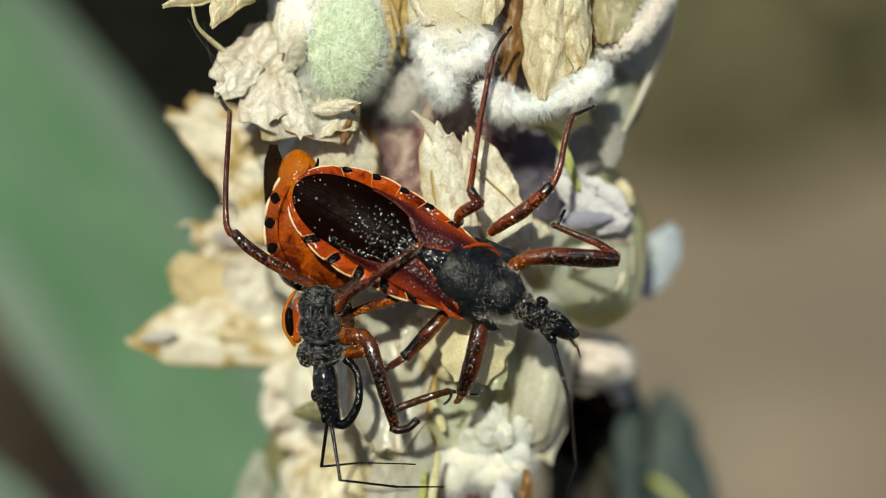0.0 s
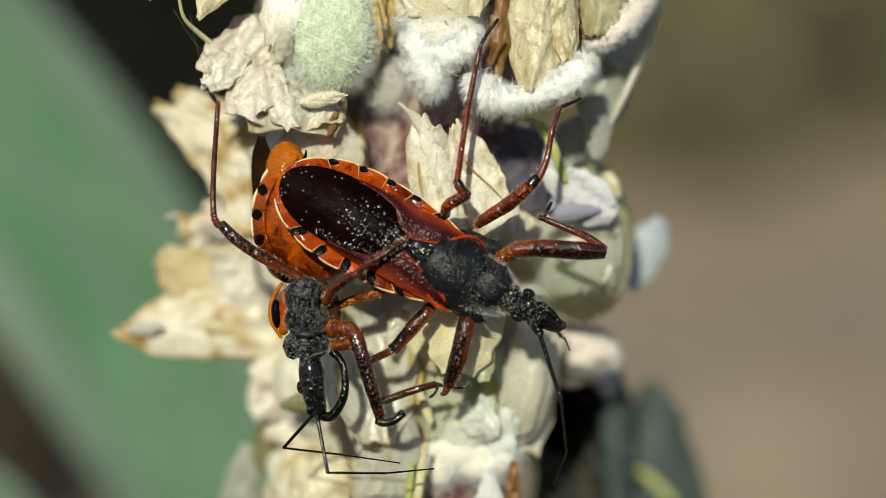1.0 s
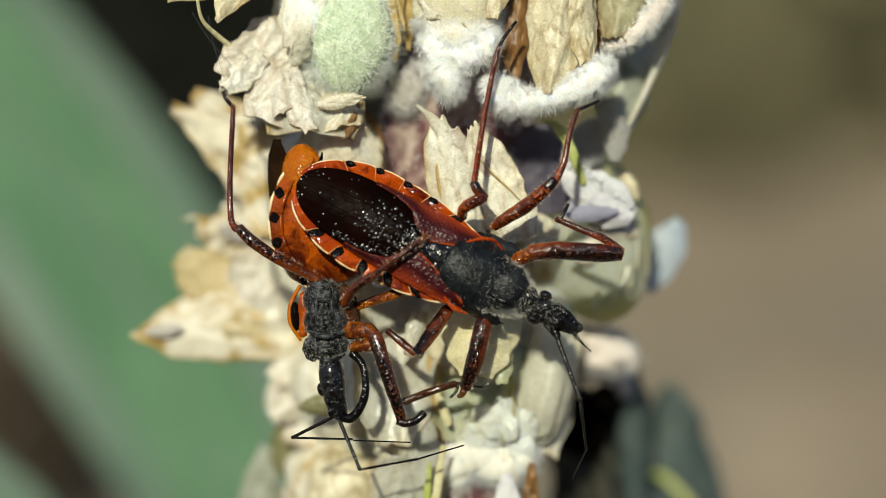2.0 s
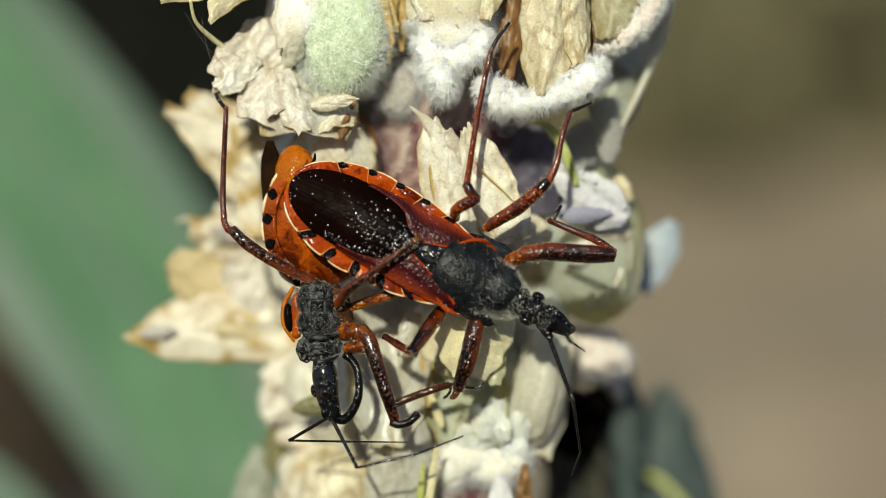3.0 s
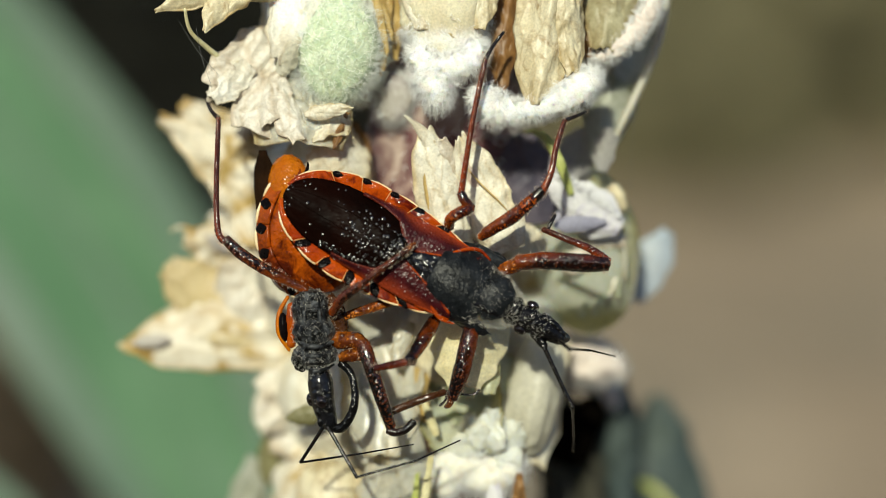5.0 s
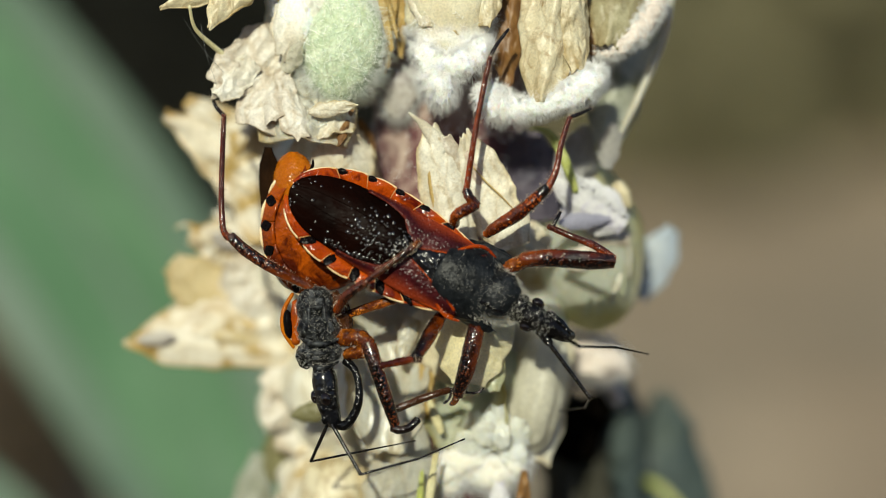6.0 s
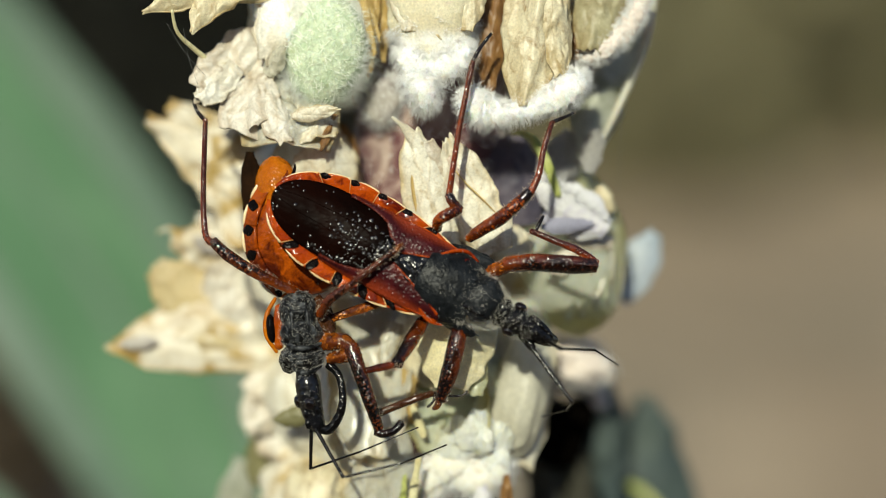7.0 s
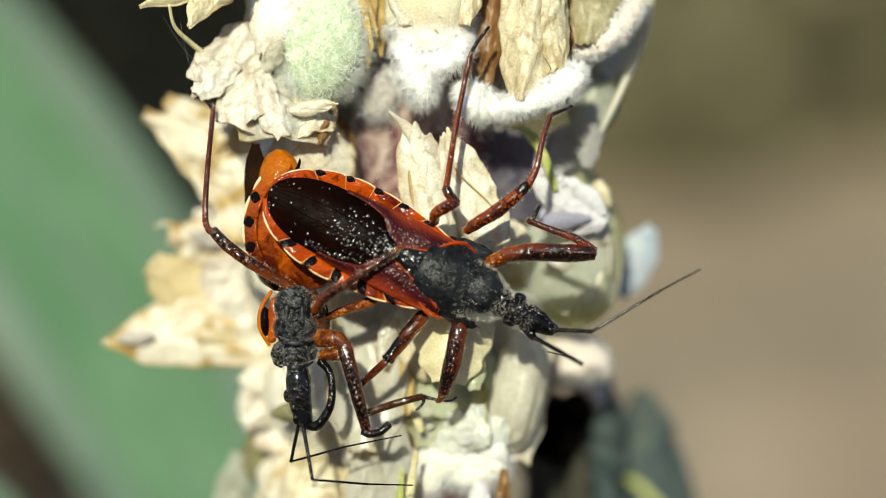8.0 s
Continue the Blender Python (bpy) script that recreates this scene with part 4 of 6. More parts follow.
part("calyx", ball(at(962, 572, -300), (64, 50, 50), axes(-80), 0.08, 1.6, 44, 30, 5.6), GLOBE, spike, "pale olive swollen calyx")
c5 = part("calyx", (gb[0], gb[1], stain), GLOBE, spike, "round glassy pale blue-green and olive calyx")
for lon, r in ((2.25, 1.8), (2.7, 2.4)):
    part("rib", tube([globe_point(0.5 + 0.3 * k, lon + 0.06 * math.sin(k * 2.1 + lon), 1.0) for k in range(8)], [r * 0.4] + [r] * 6 + [r * 0.4], 8, 4, 0.3, seed=lon), GLASSY, c5)
for x, y, x2, y2, w in ((1040, 556, 1052, 520, 8), (1062, 552, 1074, 512, 9), (1086, 538, 1096, 496, 8), (1106, 520, 1112, 470, 6)):
    petal("tooth", PAPER_GREEN, at(x, y, -244), at(x2, y2, -232), [w * 0.7, w * 0.6, w * 0.4, 1.2], cup=0.4, crumple=0.1, seed=x * 0.1, parent=c5, nu=20, nv=12)
part("knob", tube([at(1096, 324, -230), at(1108, 338, -225), at(1117, 362, -235)], [12, 13, 9], 10, 4, 0.25), PAPER, c5, "cream knob")
petal("petal", PETAL_LILAC, at(1112, 396, -190), at(984, 318, -146), [20, 44, 46, 30, 10], cup=0.5, crumple=0.04, seed=17.6, label="lilac and white petal")
# two grey-violet sheets paint the shade band across the lilac petal
petal("petal", LILAC_SHADE, at(1086, 384, -172), at(996, 392, -142), [4, 10, 15, 15, 6], cup=0.4, crumple=0.05, seed=17.9, label="grey-violet shade band laid on a petal")
petal("petal", LILAC_SHADE, at(1012, 352, -190), at(998, 388, -190), [4, 8, 8, 3], cup=0.4, crumple=0.05, seed=17.3)
petal("petal", PETAL_LILAC, at(1004, 352, -200), at(990, 268, -190), [12, 14, 10, 4], cup=0.5, crumple=0.05, seed=18.0)
petal("petal", PAPER_WHITE, at(1120, 420, -240), at(1040, 408, -215), [10, 18, 20, 8], cup=0.5, crumple=0.04, seed=18.2)
P, N = on_faces(tube([at(994, 300, -148), at(1030, 322, -155), at(1070, 350, -168), at(1106, 380, -186)], [4, 4, 4, 3], 8, 4), 260, rng)
part("petal_hair", hairs(P, [n + V(0.3, 0.8, 0) for n in N], 20, 0.5, 0.4, 0, rnd=rng), WOOL, spike, normals=soft_normals(N))
petal("petal", PAPER_WHITE, at(1060, 440, -230), at(1010, 470, -210), [12, 22, 20, 8], cup=0.5, crumple=0.04, seed=18.3)
petal("petal", PAPER_PALE, at(975, 440, -180), at(900, 405, -150), [22, 38, 36, 18], cup=0.5, crumple=0.06, seed=18.4)
part("rib", tube([at(1104, 484, -236), at(1096, 506, -236), at(1086, 526, -240)], [4, 5, 3], 8, 5, 0.2), PAPER_PALE, c5)
part("rib", tube([at(1108, 400, -240), at(1120, 440, -250), at(1118, 490, -250)], [3, 4, 3], 8, 5, 0.2), GLASSY, c5)
petal("sepal", BLUE_PALE, at(1130, 520, -470), at(1196, 404, -430), [26, 40, 38, 16], cup=0.4, crumple=0.06, seed=19.0, label="pale blue-grey sepal tip")

# lower whorl
q0 = part("calyx_base", ball(at(1052, 632, -420), (72, 42, 44), axes(-16), 0.3, 1.8, 40, 28, 6.0), PINK_WOOL, spike, "pinkish woolly calyx end")
wool(q0, at(1052, 632, -420), (72, 42, 44), 1000, 36, WOOL, axes(-16), front, 0.6, 0.3)
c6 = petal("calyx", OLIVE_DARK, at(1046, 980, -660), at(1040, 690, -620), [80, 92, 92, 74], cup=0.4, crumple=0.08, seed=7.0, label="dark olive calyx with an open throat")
# solid near-black balls stand for the shade inside the throat
part("throat", join(ball(at(1018, 764, -565), (66, 58, 46), axes(-60), 0.08, 2.0, seed=7.5), ball(at(1058, 730, -570), (58, 34, 40), axes(68), 0.08, 2.0, seed=7.9)), THROAT_SHADE, c6, "near-black balls for the shade in an open throat")
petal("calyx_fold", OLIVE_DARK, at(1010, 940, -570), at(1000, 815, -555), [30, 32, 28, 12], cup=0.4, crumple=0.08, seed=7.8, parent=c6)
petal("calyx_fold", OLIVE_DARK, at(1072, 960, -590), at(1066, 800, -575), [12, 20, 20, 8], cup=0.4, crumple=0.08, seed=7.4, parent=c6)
rim_wool("rim", c6, [(985, 680, -540), (1030, 664, -540), (1074, 668, -545), (1098, 706, -555)], [12, 18, 20, 14], 500, 20, PINK_WOOL, 0.0)
petal("calyx_fold", BLUE_LEAF, at(1118, 960, -660), at(1100, 650, -600), [20, 28, 40, 42, 26], cup=0.6, crumple=0.08, seed=7.2, parent=c6)
petal("sepal", BLUE_LEAF, at(1186, 1000, -800), at(1180, 690, -800), [104, 116, 100, 70, 22], cup=0.5, crumple=0.1, seed=20.0, label="blue-green sepal")
part("sepal", tube([at(1110, 846, -760), at(1164, 854, -760), at(1215, 905, -760)], [4, 9, 10], 8, 5, flat=0.5), GREEN_STRIP, spike, "yellow-green sepal edge")
petal("petal", PAPER_BROWN, at(930, 920, -180), at(932, 830, -170), [12, 14, 10, 5], cup=0.5, crumple=0.2, seed=20.5)
petal("petal", PETAL_LILAC, at(890, 950, -190), at(888, 850, -180), [30, 32, 20, 8], cup=0.5, crumple=0.1, seed=20.8)

for x, y, w, r, ang, mat, sd in ((705, 690, -215, (118, 74, 50), -88, GLASSY, 1.0), (520, 730, -420, (80, 60, 30), -75, PAPER_WHITE, 2.0),
                                 (600, 880, -300, (92, 70, 60), -90, PAPER, 3.0), (845, 690, -235, (120, 84, 50), -86, PAPER_GREEN, 4.0),
                                 (955, 690, -230, (124, 54, 50), -98, PAPER_GREY, 5.0), (715, 880, -300, (100, 62, 50), -90, GLASSY, 6.0), (630, 650, -280, (100, 56, 50), -90, PAPER_PALE, 7.0),
                                 (810, 590, -190, (80, 80, 50), -60, PAPER, 8.0), (650, 800, -330, (80, 70, 50), -60, GLASSY, 9.0)):
    part("calyx", ball(at(x, y, w), r, axes(ang), 0.16, 1.3, 48, 34, sd * 3.1), mat, spike, "soft swollen calyx")
# bowl and lip of the calyx between the insects
c7 = petal("calyx", PAPER_GREEN, at(826, 610, -210), at(828, 790, -196), [56, 76, 80, 56], cup=-0.35, crumple=0.05, seed=22.1, label="pale green calyx with a woolly end")
petal("petal", PAPER_GREY, at(945, 550, -230), at(925, 770, -215), [42, 54, 52, 14], cup=0.55, crumple=0.07, seed=22.0, ribs=2, rib=0.05)
petal("petal", PAPER_PALE, at(985, 590, -290), at(955, 815, -250), [40, 46, 44, 24], cup=0.6, crumple=0.06, seed=22.2)
for a, b, w, sd in (((866, 800, -186), (842, 726, -168), [22, 32, 28, 10], 1), ((884, 796, -180), (884, 716, -160), [25, 35, 30, 11], 2), ((900, 800, -186), (926, 740, -168), [22, 32, 30, 12], 3),
                    ((872, 770, -166), (906, 762, -150), [18, 30, 28, 10], 4), ((846, 800, -184), (820, 762, -170), [20, 28, 22, 8], 5), ((896, 820, -186), (934, 792, -176), [20, 28, 25, 10], 6),
                    ((862, 786, -168), (866, 744, -150), [15, 25, 22, 9], 7)):
    petal("calyx_lobe", CREAM_SOFT, at(*a), at(*b), w, cup=0.45, crumple=0.05, fold=0.14, seed=40.0 + sd * 2.7, edge=0.1, parent=c7, label="bright cream crumpled lobe", nu=36, nv=28)
for x, y, rx, ry, n in ((826, 816, 50, 38, 1500), (874, 832, 58, 34, 1600), (800, 840, 30, 36, 700), (914, 820, 26, 26, 500)):
    part("calyx_base", ball(at(x, y, -206), (rx, ry, 26), None, 0.08, 1.6, 32, 22, x * 0.1), WOOL_CREAM, c7)
    wool(c7, at(x, y, -206), (rx, ry, 26), n, 34, WOOL, None, front, 0.5, 0.6, 0.9, 0.8)
P, N = on_ball(at(868, 664, -136), (22, 12, 12), 160, rng, axes(10), front)
part("calyx_hair", hairs(P, N, 26, 0.6, 0.5, 0.2, rnd=rng), BUD_HAIR, c7)
petal("petal", TENDRIL, at(786, 764, -150), at(762, 700, -142), [5, 8, 7, 3], cup=0.5, crumple=0.1, seed=22.9)
# cream petals below the front legs
petal("petal", YELLOW_CREAM, at(850, 520, -104), at(834, 676, -66), [56, 72, 72, 58, 30], cup=0.6, crumple=0.04, fold=0.14, seed=23.0, edge=0.05, arch=0.08)
petal("petal", PAPER_GREEN, at(868, 600, -110), at(880, 690, -96), [16, 26, 24, 10], cup=0.4, crumple=0.05, seed=23.1)
petal("petal", GLASSY, at(690, 520, -230), at(690, 800, -150), [66, 76, 80, 70, 34], cup=-0.3, crumple=0.05, seed=23.4)
petal("petal", OCHRE, at(756, 590, -170), at(764, 740, -160), [6, 14, 13, 5], cup=0.5, crumple=0.12, seed=23.5)
petal("petal", GLASSY, at(735, 560, -140), at(712, 640, -120), [14, 18, 14, 5], cup=0.5, crumple=0.1, seed=23.7)
petal("petal", PAPER_PALE, at(640, 570, -250), at(618, 740, -170), [24, 30, 28, 14], cup=0.5, crumple=0.05, seed=23.8)
petal("petal", GLASSY, at(645, 690, -210), at(668, 812, -180), [14, 22, 24, 14], cup=0.5, crumple=0.06, seed=23.9)
petal("petal", PAPER_WHITE, at(600, 600, -390), at(474, 690, -350), [30, 46, 46, 24], cup=0.5, crumple=0.16, seed=24.0)
petal("petal", PAPER_WHITE, at(600, 650, -380), at(474, 752, -350), [30, 46, 50, 34, 14], cup=0.5, crumple=0.18, seed=24.7)
petal("petal", MOTTLED, at(620, 690, -360), at(530, 800, -330), [30, 40, 40, 26, 10], cup=0.5, crumple=0.16, seed=24.9)
petal("petal", PAPER_WHITE, at(660, 790, -340), at(490, 782, -330), [24, 34, 34, 26, 12], cup=0.5, crumple=0.1, seed=24.2)
petal("petal", OLIVE, at(582, 722, -190), at(520, 734, -195), [12, 20, 16, 4], cup=0.4, crumple=0.12, seed=24.4)
petal("petal", OLIVE, at(500, 850, -380), at(484, 765, -370), [20, 26, 22, 8], cup=0.5, crumple=0.12, seed=24.6)
petal("petal", PAPER_WHITE, at(560, 880, -360), at(545, 800, -330), [30, 40, 36, 14], cup=0.5, crumple=0.1, seed=25.2)
petal("petal", PAPER, at(592, 960, -300), at(586, 808, -260), [50, 54, 46, 24], cup=0.5, crumple=0.07, seed=25.0)
petal("petal", PAPER, at(650, 960, -290), at(654, 826, -250), [40, 44, 36, 18], cup=0.5, crumple=0.07, seed=25.1)
petal("petal", GLASSY, at(740, 940, -190), at(735, 750, -150), [34, 42, 40, 20], cup=0.5, crumple=0.07, seed=25.8)
petal("petal", GLASSY, at(690, 970, -170), at(686, 816, -160), [50, 54, 46, 26], cup=0.5, crumple=0.07, seed=25.5)
petal("petal", GLASSY, at(730, 960, -300), at(720, 800, -250), [50, 52, 44, 24], cup=0.5, crumple=0.06, seed=25.3)
petal("petal", PAPER_WHITE, at(540, 970, -400), at(520, 840, -380), [60, 50, 40, 20], cup=0.5, crumple=0.1, seed=25.7)
petal("petal", SIDE_GREY, at(440, 970, -440), at(462, 800, -430), [50, 46, 34, 12], cup=0.5, crumple=0.1, seed=25.6)
petal("sepal", TENDRIL, at(758, 920, -130), at(776, 800, -110), [7, 7, 4], cup=0.5, crumple=0.1, seed=25.9)
petal("sepal", GREEN_STRIP, at(744, 920, -150), at(752, 830, -140), [5, 6, 3], cup=0.5, crumple=0.1, seed=26.1)

# two threads of silk
for a, b in (((360, 40, -30), (386, 140, -10)), ((330, 30, -60), (400, 125, -60)), ((1140, 170, -100), (1130, 330, -180))):
    silk = thing("silk_thread", at(*a), "fine grey thread of spider silk on the spike", "thread")
    part("strand", tube([at(*a), at((a[0] + b[0]) / 2 - 3, (a[1] + b[1]) / 2 + 4, (a[2] + b[2]) / 2), at(*b)], 0.28, 5, 4), SILK, silk)

# ---- the insects ----


grit = random.Random(79)


def domes(P, N, least, more, rnd):
    """Low round granules at the points, slightly tilted."""
    gv, gf = [], []
    for c, up in zip(P, N):
        up = (up + V(rnd.gauss(0, 0.10), rnd.gauss(0, 0.10), 0)).normalized()
        a = up.cross(V(0.3, 1, 0.2)).normalized()
        b = up.cross(a)
        r = least + more * rnd.random() ** 2
        i0 = len(gv)
        gv.append(c + up * 0.30 * r)
        for k, h in ((0.5, 0.23), (1.0, 0.0)):
            for j in range(8):
                ph = j * math.pi / 4
                gv.append(c + up * h * r + (a * math.cos(ph) + b * math.sin(ph)) * r * k)
        for j in range(8):
            j2 = (j + 1) % 8
            gf += [(i0, i0 + 1 + j, i0 + 1 + j2), (i0 + 1 + j, i0 + 9 + j, i0 + 9 + j2, i0 + 1 + j2)]
    return gv, gf


def leg(bug, name, segs, hairlen=9, label="", dark=0.0):
    """A jointed leg: segments are (name, points, radii, material)."""
    root = None
    for nm, pts, rad, mat in segs:
        geo = graded_tube([at(*p) for p in pts], rad, 14, 6, 0.22 if nm in ("coxa", "trochanter") else 0.08, seed=pts[0][0] * 0.1, dark=dark if nm == "femur" else 0.0)
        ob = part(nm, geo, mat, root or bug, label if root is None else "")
        root = root or ob
        if hairlen:
            ln = sum((at(*pts[i]) - at(*pts[i + 1])).length for i in range(len(pts) - 1))
            P, N = on_faces(geo, int(ln * 0.7), rng, lambda p, n: -0.7 < n.z < 0.45)
            part("bristles", hairs(P, N, hairlen, 0.3, 0.3, 0, rnd=rng), LEG_HAIR, root)
            P, N = on_faces(geo, int(ln * (1.5 if nm in ("femur", "coxa") else 0.8)), grit, lambda p, n: n.z > 0.5)
            tagged(part("granulation", domes([p + n * 0.3 for p, n in zip(P, N)], N, 0.8, 1.3, grit), GRANULE if mat == LEG_DARK else LEG_GRANULE if mat in (LEG_RED, TIBIA_RED, LEG_FRONT) else mat, ob), "glossy granules", kind="stuff")
    return root


# the upper insect: body frame with s towards the head, t across, h up
BUG_AT = V(*at(740, 440, 0))
BUG_ROT = axes(-28.5, 0, -7)
upper = thing("assassin_bug", BUG_AT, "red and black assassin bug on the back of another", "insect", "mating assassin bugs")


def B(s, t, h=0.0):
    return BUG_AT + BUG_ROT @ V(s, t, h)


def outline(th, k=1.0):
    """Rim of the abdomen, k shrinks it."""
    c, s = math.cos(th), math.sin(th)
    return (-87 + (163 if c < 0 else 250) * c * (1 - (1 - k) * 0.8), -8 + 92 * s * k)


def body_sheet(fn, nu, nv, thick):
    return shell([[fn(i / (nu - 1), j / (nv - 1)) for j in range(nv)] for i in range(nu)], thick)


# belly of the abdomen
part("abdomen", ball(B(-60, -8, -34), (184, 80, 34), BUG_ROT, 0.02, 2.0, 36, 24), ORANGE, upper, "orange abdomen")
# the broad rim in segments, with cream edges and black spots
RIM_CUTS = (-248, -191, -136, -80, -26, 28, 84)


def rim_angle(s):
    c = (s + 87) / (163 if s < -87 else 250)
    return math.acos(max(-1.0, min(1.0, c)))


for sgn in (1, -1):
    for i in range(6):
        a0, a1 = rim_angle(RIM_CUTS[i]) * sgn, rim_angle(RIM_CUTS[i + 1] + 1.5) * sgn

        def rim(u, v, a0=a0, a1=a1, lift=0.0):
            th = a0 + (a1 - a0) * u
            s, t = outline(th, 0.62 + 0.38 * v)
            return B(s, t, -10 - 10 * (1 - v) + 3 * math.sin(math.pi * v) + 5 * math.sin(math.pi * u) + lift)
        seg = part("rim_segment", body_sheet(rim, 16, 10, 7), RIM_ORANGE, upper)

        def edge(u, a0=a0, a1=a1):
            s, t = outline(a0 + (a1 - a0) * (0.30 + 0.68 * u if i else 0.34 + 0.64 * u), 1.0)
            return B(s, t, -7)
        part("pale_edge", tube([edge(0), edge(0.33), edge(0.66), edge(1)], ([1.4, 3.4, 3.2, 1.8] if sgn < 0 else [1.4, 3.0, 2.8, 1.8]), 8, 4), RIM_CREAM, seg, "cream edge line")
        if i:
            part("pale_joint", tube([rim(0.015, 0.3, lift=4), rim(0.01, 0.6, lift=5), rim(0.015, 0.97, lift=4.5)], [0.3, 0.8, 1.1], 6, 3), JOINT_PALE, seg, "pale joint line")

            def spot(u, v, a0=a0, a1=a1, sgn=sgn):
                ph = v * 2 * math.pi
                k = u * (1 + 0.22 * math.cos(2 * ph + 0.5) ** 2 + 0.12 * noise.noise(V(math.cos(ph) * 1.5, math.sin(ph) * 1.5, a0 * 3)))
                q = rim(0.17 + 0.17 * k * math.cos(ph), (0.64 if sgn < 0 else 0.88) + (0.36 if sgn < 0 else 0.13) * k * math.sin(ph), a0, a1)
                return q + BUG_ROT @ V(0, 0, 4.4 - 1.5 * u)
            part("black_spot", body_sheet(spot, 5, 22, 1.5), BLACK_SPOT, seg, "black spot")


# the membrane of the folded wings
def wing_half_width(x):
    """Half the membrane's width, x from its hind end (0) to its front (1)."""
    return 61 * max(0.0, 1 - abs(2 * x - 1) ** 2.3) ** 0.5


def membrane(u, v):
    q = 2 * v - 1
    x = 0.5 - 0.5 * math.cos(math.pi * u)
    hw = wing_half_width(x) + 0.6
    t = -6 + q * hw + 4 * (x - 0.5)
    h = 10 - 14 * q * q * (0.3 + 0.7 * min(1, x * 4)) + 20 * max(0.0, x - 0.3) ** 1.2 + 1.0 * noise.fractal(V(x * 7, q * 3.2, 1.0), 0.8, 2, 4)
    return B(-243 + 248 * x, t, h)


wm = body_sheet(membrane, 60, 36, 2.5)
rel = [0.06 + rng.uniform(0.3, 1.3) * (0.10 + 0.90 * smoothstep(0.30, 0.62, i / 59)) * smoothstep(1.0, 0.6, abs(2 * j / 35 - 1)) for i in range(60) for j in range(36)]
wing = part("wing_membrane", (wm[0], wm[1], rel + rel), MEMBRANE, upper, "glossy black-brown wing membrane")


def granules(fn, n, keep, rnd):
    """Low glossy domes strewn over a curved sheet."""
    P, N = [], []
    while len(P) < n:
        u, v = rnd.uniform(0.08, 0.96), rnd.uniform(0.03, 0.97)
        if rnd.random() > keep(u, v):
            continue
        c = fn(u, v)
        up = (fn(u + 0.01, v) - c).cross(fn(u, v + 0.01) - c).normalized()
        up = up if up.z > 0 else -up
        P.append(c + up * 1.2)
        N.append(up)
    return domes(P, N, 1.3, 2.6, rnd)


tagged(part("granulation", granules(membrane, 70, lambda u, v: float(v < 0.10 and 0.42 < u < 0.9), random.Random(76)), GRANULE, wing), "glossy granules", kind="stuff")
tagged(part("granulation", granules(membrane, 260, lambda u, v: 0.06 + 0.94 * smoothstep(0.34, 0.62, u) * smoothstep(0.98, 0.75, abs(2 * v - 1)) * (0.15 + 0.85 * smoothstep(0.95, 0.55, v)), random.Random(77)), GRANULE, wing), "glossy granules", kind="stuff")
for q0, q1 in ((-0.15, -0.3), (0.35, 0.25)):
    part("vein", tube([membrane(0.15 + 0.16 * k, 0.5 + 0.5 * (q0 + (q1 - q0) * k / 5)) + BUG_ROT @ V(0, 0, 1.5) for k in range(4)], 0.9, 6, 4), MEMBRANE, wing)



# the leathery forewings from shoulder to membrane
def corium(sgn):
    def fn(u, v):
        s = 118 - 238 * u
        if s > 0:
            k = min(1, (118 - s) / 118)
            inner = 58 - 50 * k ** 0.8
        else:
            x = (s + 243) / 248
            inner = 8 + (wing_half_width(x) - 10) * min(1, -s / 40)
        outer = 62 + 8 * math.sin(math.pi * min(1, u * 1.2)) if s > -40 else max(inner + 3, 70 - 6 * (-40 - s) / 80)
        outer = max(outer, inner + 3)
        t = inner + (outer - inner) * v
        return B(s, -7 + sgn * t, 11 - 13 * v * v + 7 * math.sin(math.pi * min(1, u * 1.3)) * (1 if s > -30 else 0.4) + 1.8 * noise.fractal(V(u * 6, v * 3, sgn), 0.8, 2, 3))
    return fn


for sgn in (1, -1):
    fn = corium(sgn)
    cs = body_sheet(fn, 40, 16, 4)
    tint = [0.5 * smoothstep(0.5, 1.0, j / 15) * smoothstep(0.0, 0.2, i / 39) + 0.2 * smoothstep(0.25, 0.0, j / 15) for i in range(40) for j in range(16)]
    cor = part("forewing", (cs[0], cs[1], tint + tint), CORIUM, upper, "dark red leathery forewing")
    part("forewing_edge", tube([fn(u, 1.0) + BUG_ROT @ V(0, 0, 1) for u in (0.0, 0.12, 0.25, 0.4, 0.55)], [3.4, 2.8, 2.0, 1.5, 1.0], 8, 4), RIM_ORANGE, cor, "orange edge")
    part("forewing_edge", tube([fn(u, 0.03) + BUG_ROT @ V(0, 0, 2) for u in (0.02, 0.12, 0.25, 0.38, 0.46)], [2.8, 2.2, 1.5, 1.0, 0.8], 8, 4), RIM_ORANGE, cor, "orange edge")


# scutellum, pronotum, head
def scut(u, v):
    q = 2 * v - 1
    hw = 46 * (1 - u) ** 0.8 + 2
    return B(74 - 84 * u, -7 + q * hw, 16 + 6 * math.sin(math.pi * u) - 9 * q * q + 3.5 * noise.fractal(V(u * 4, q * 4, 5), 0.7, 2, 4))


scutellum = part("scutellum", body_sheet(scut, 26, 24, 5), HEAD_BLACK, upper, "black wrinkled scutellum")
tagged(part("granulation", granules(scut, 220, lambda u, v: 1.0, random.Random(78)), GRANULE, scutellum), "glossy granules", kind="stuff")


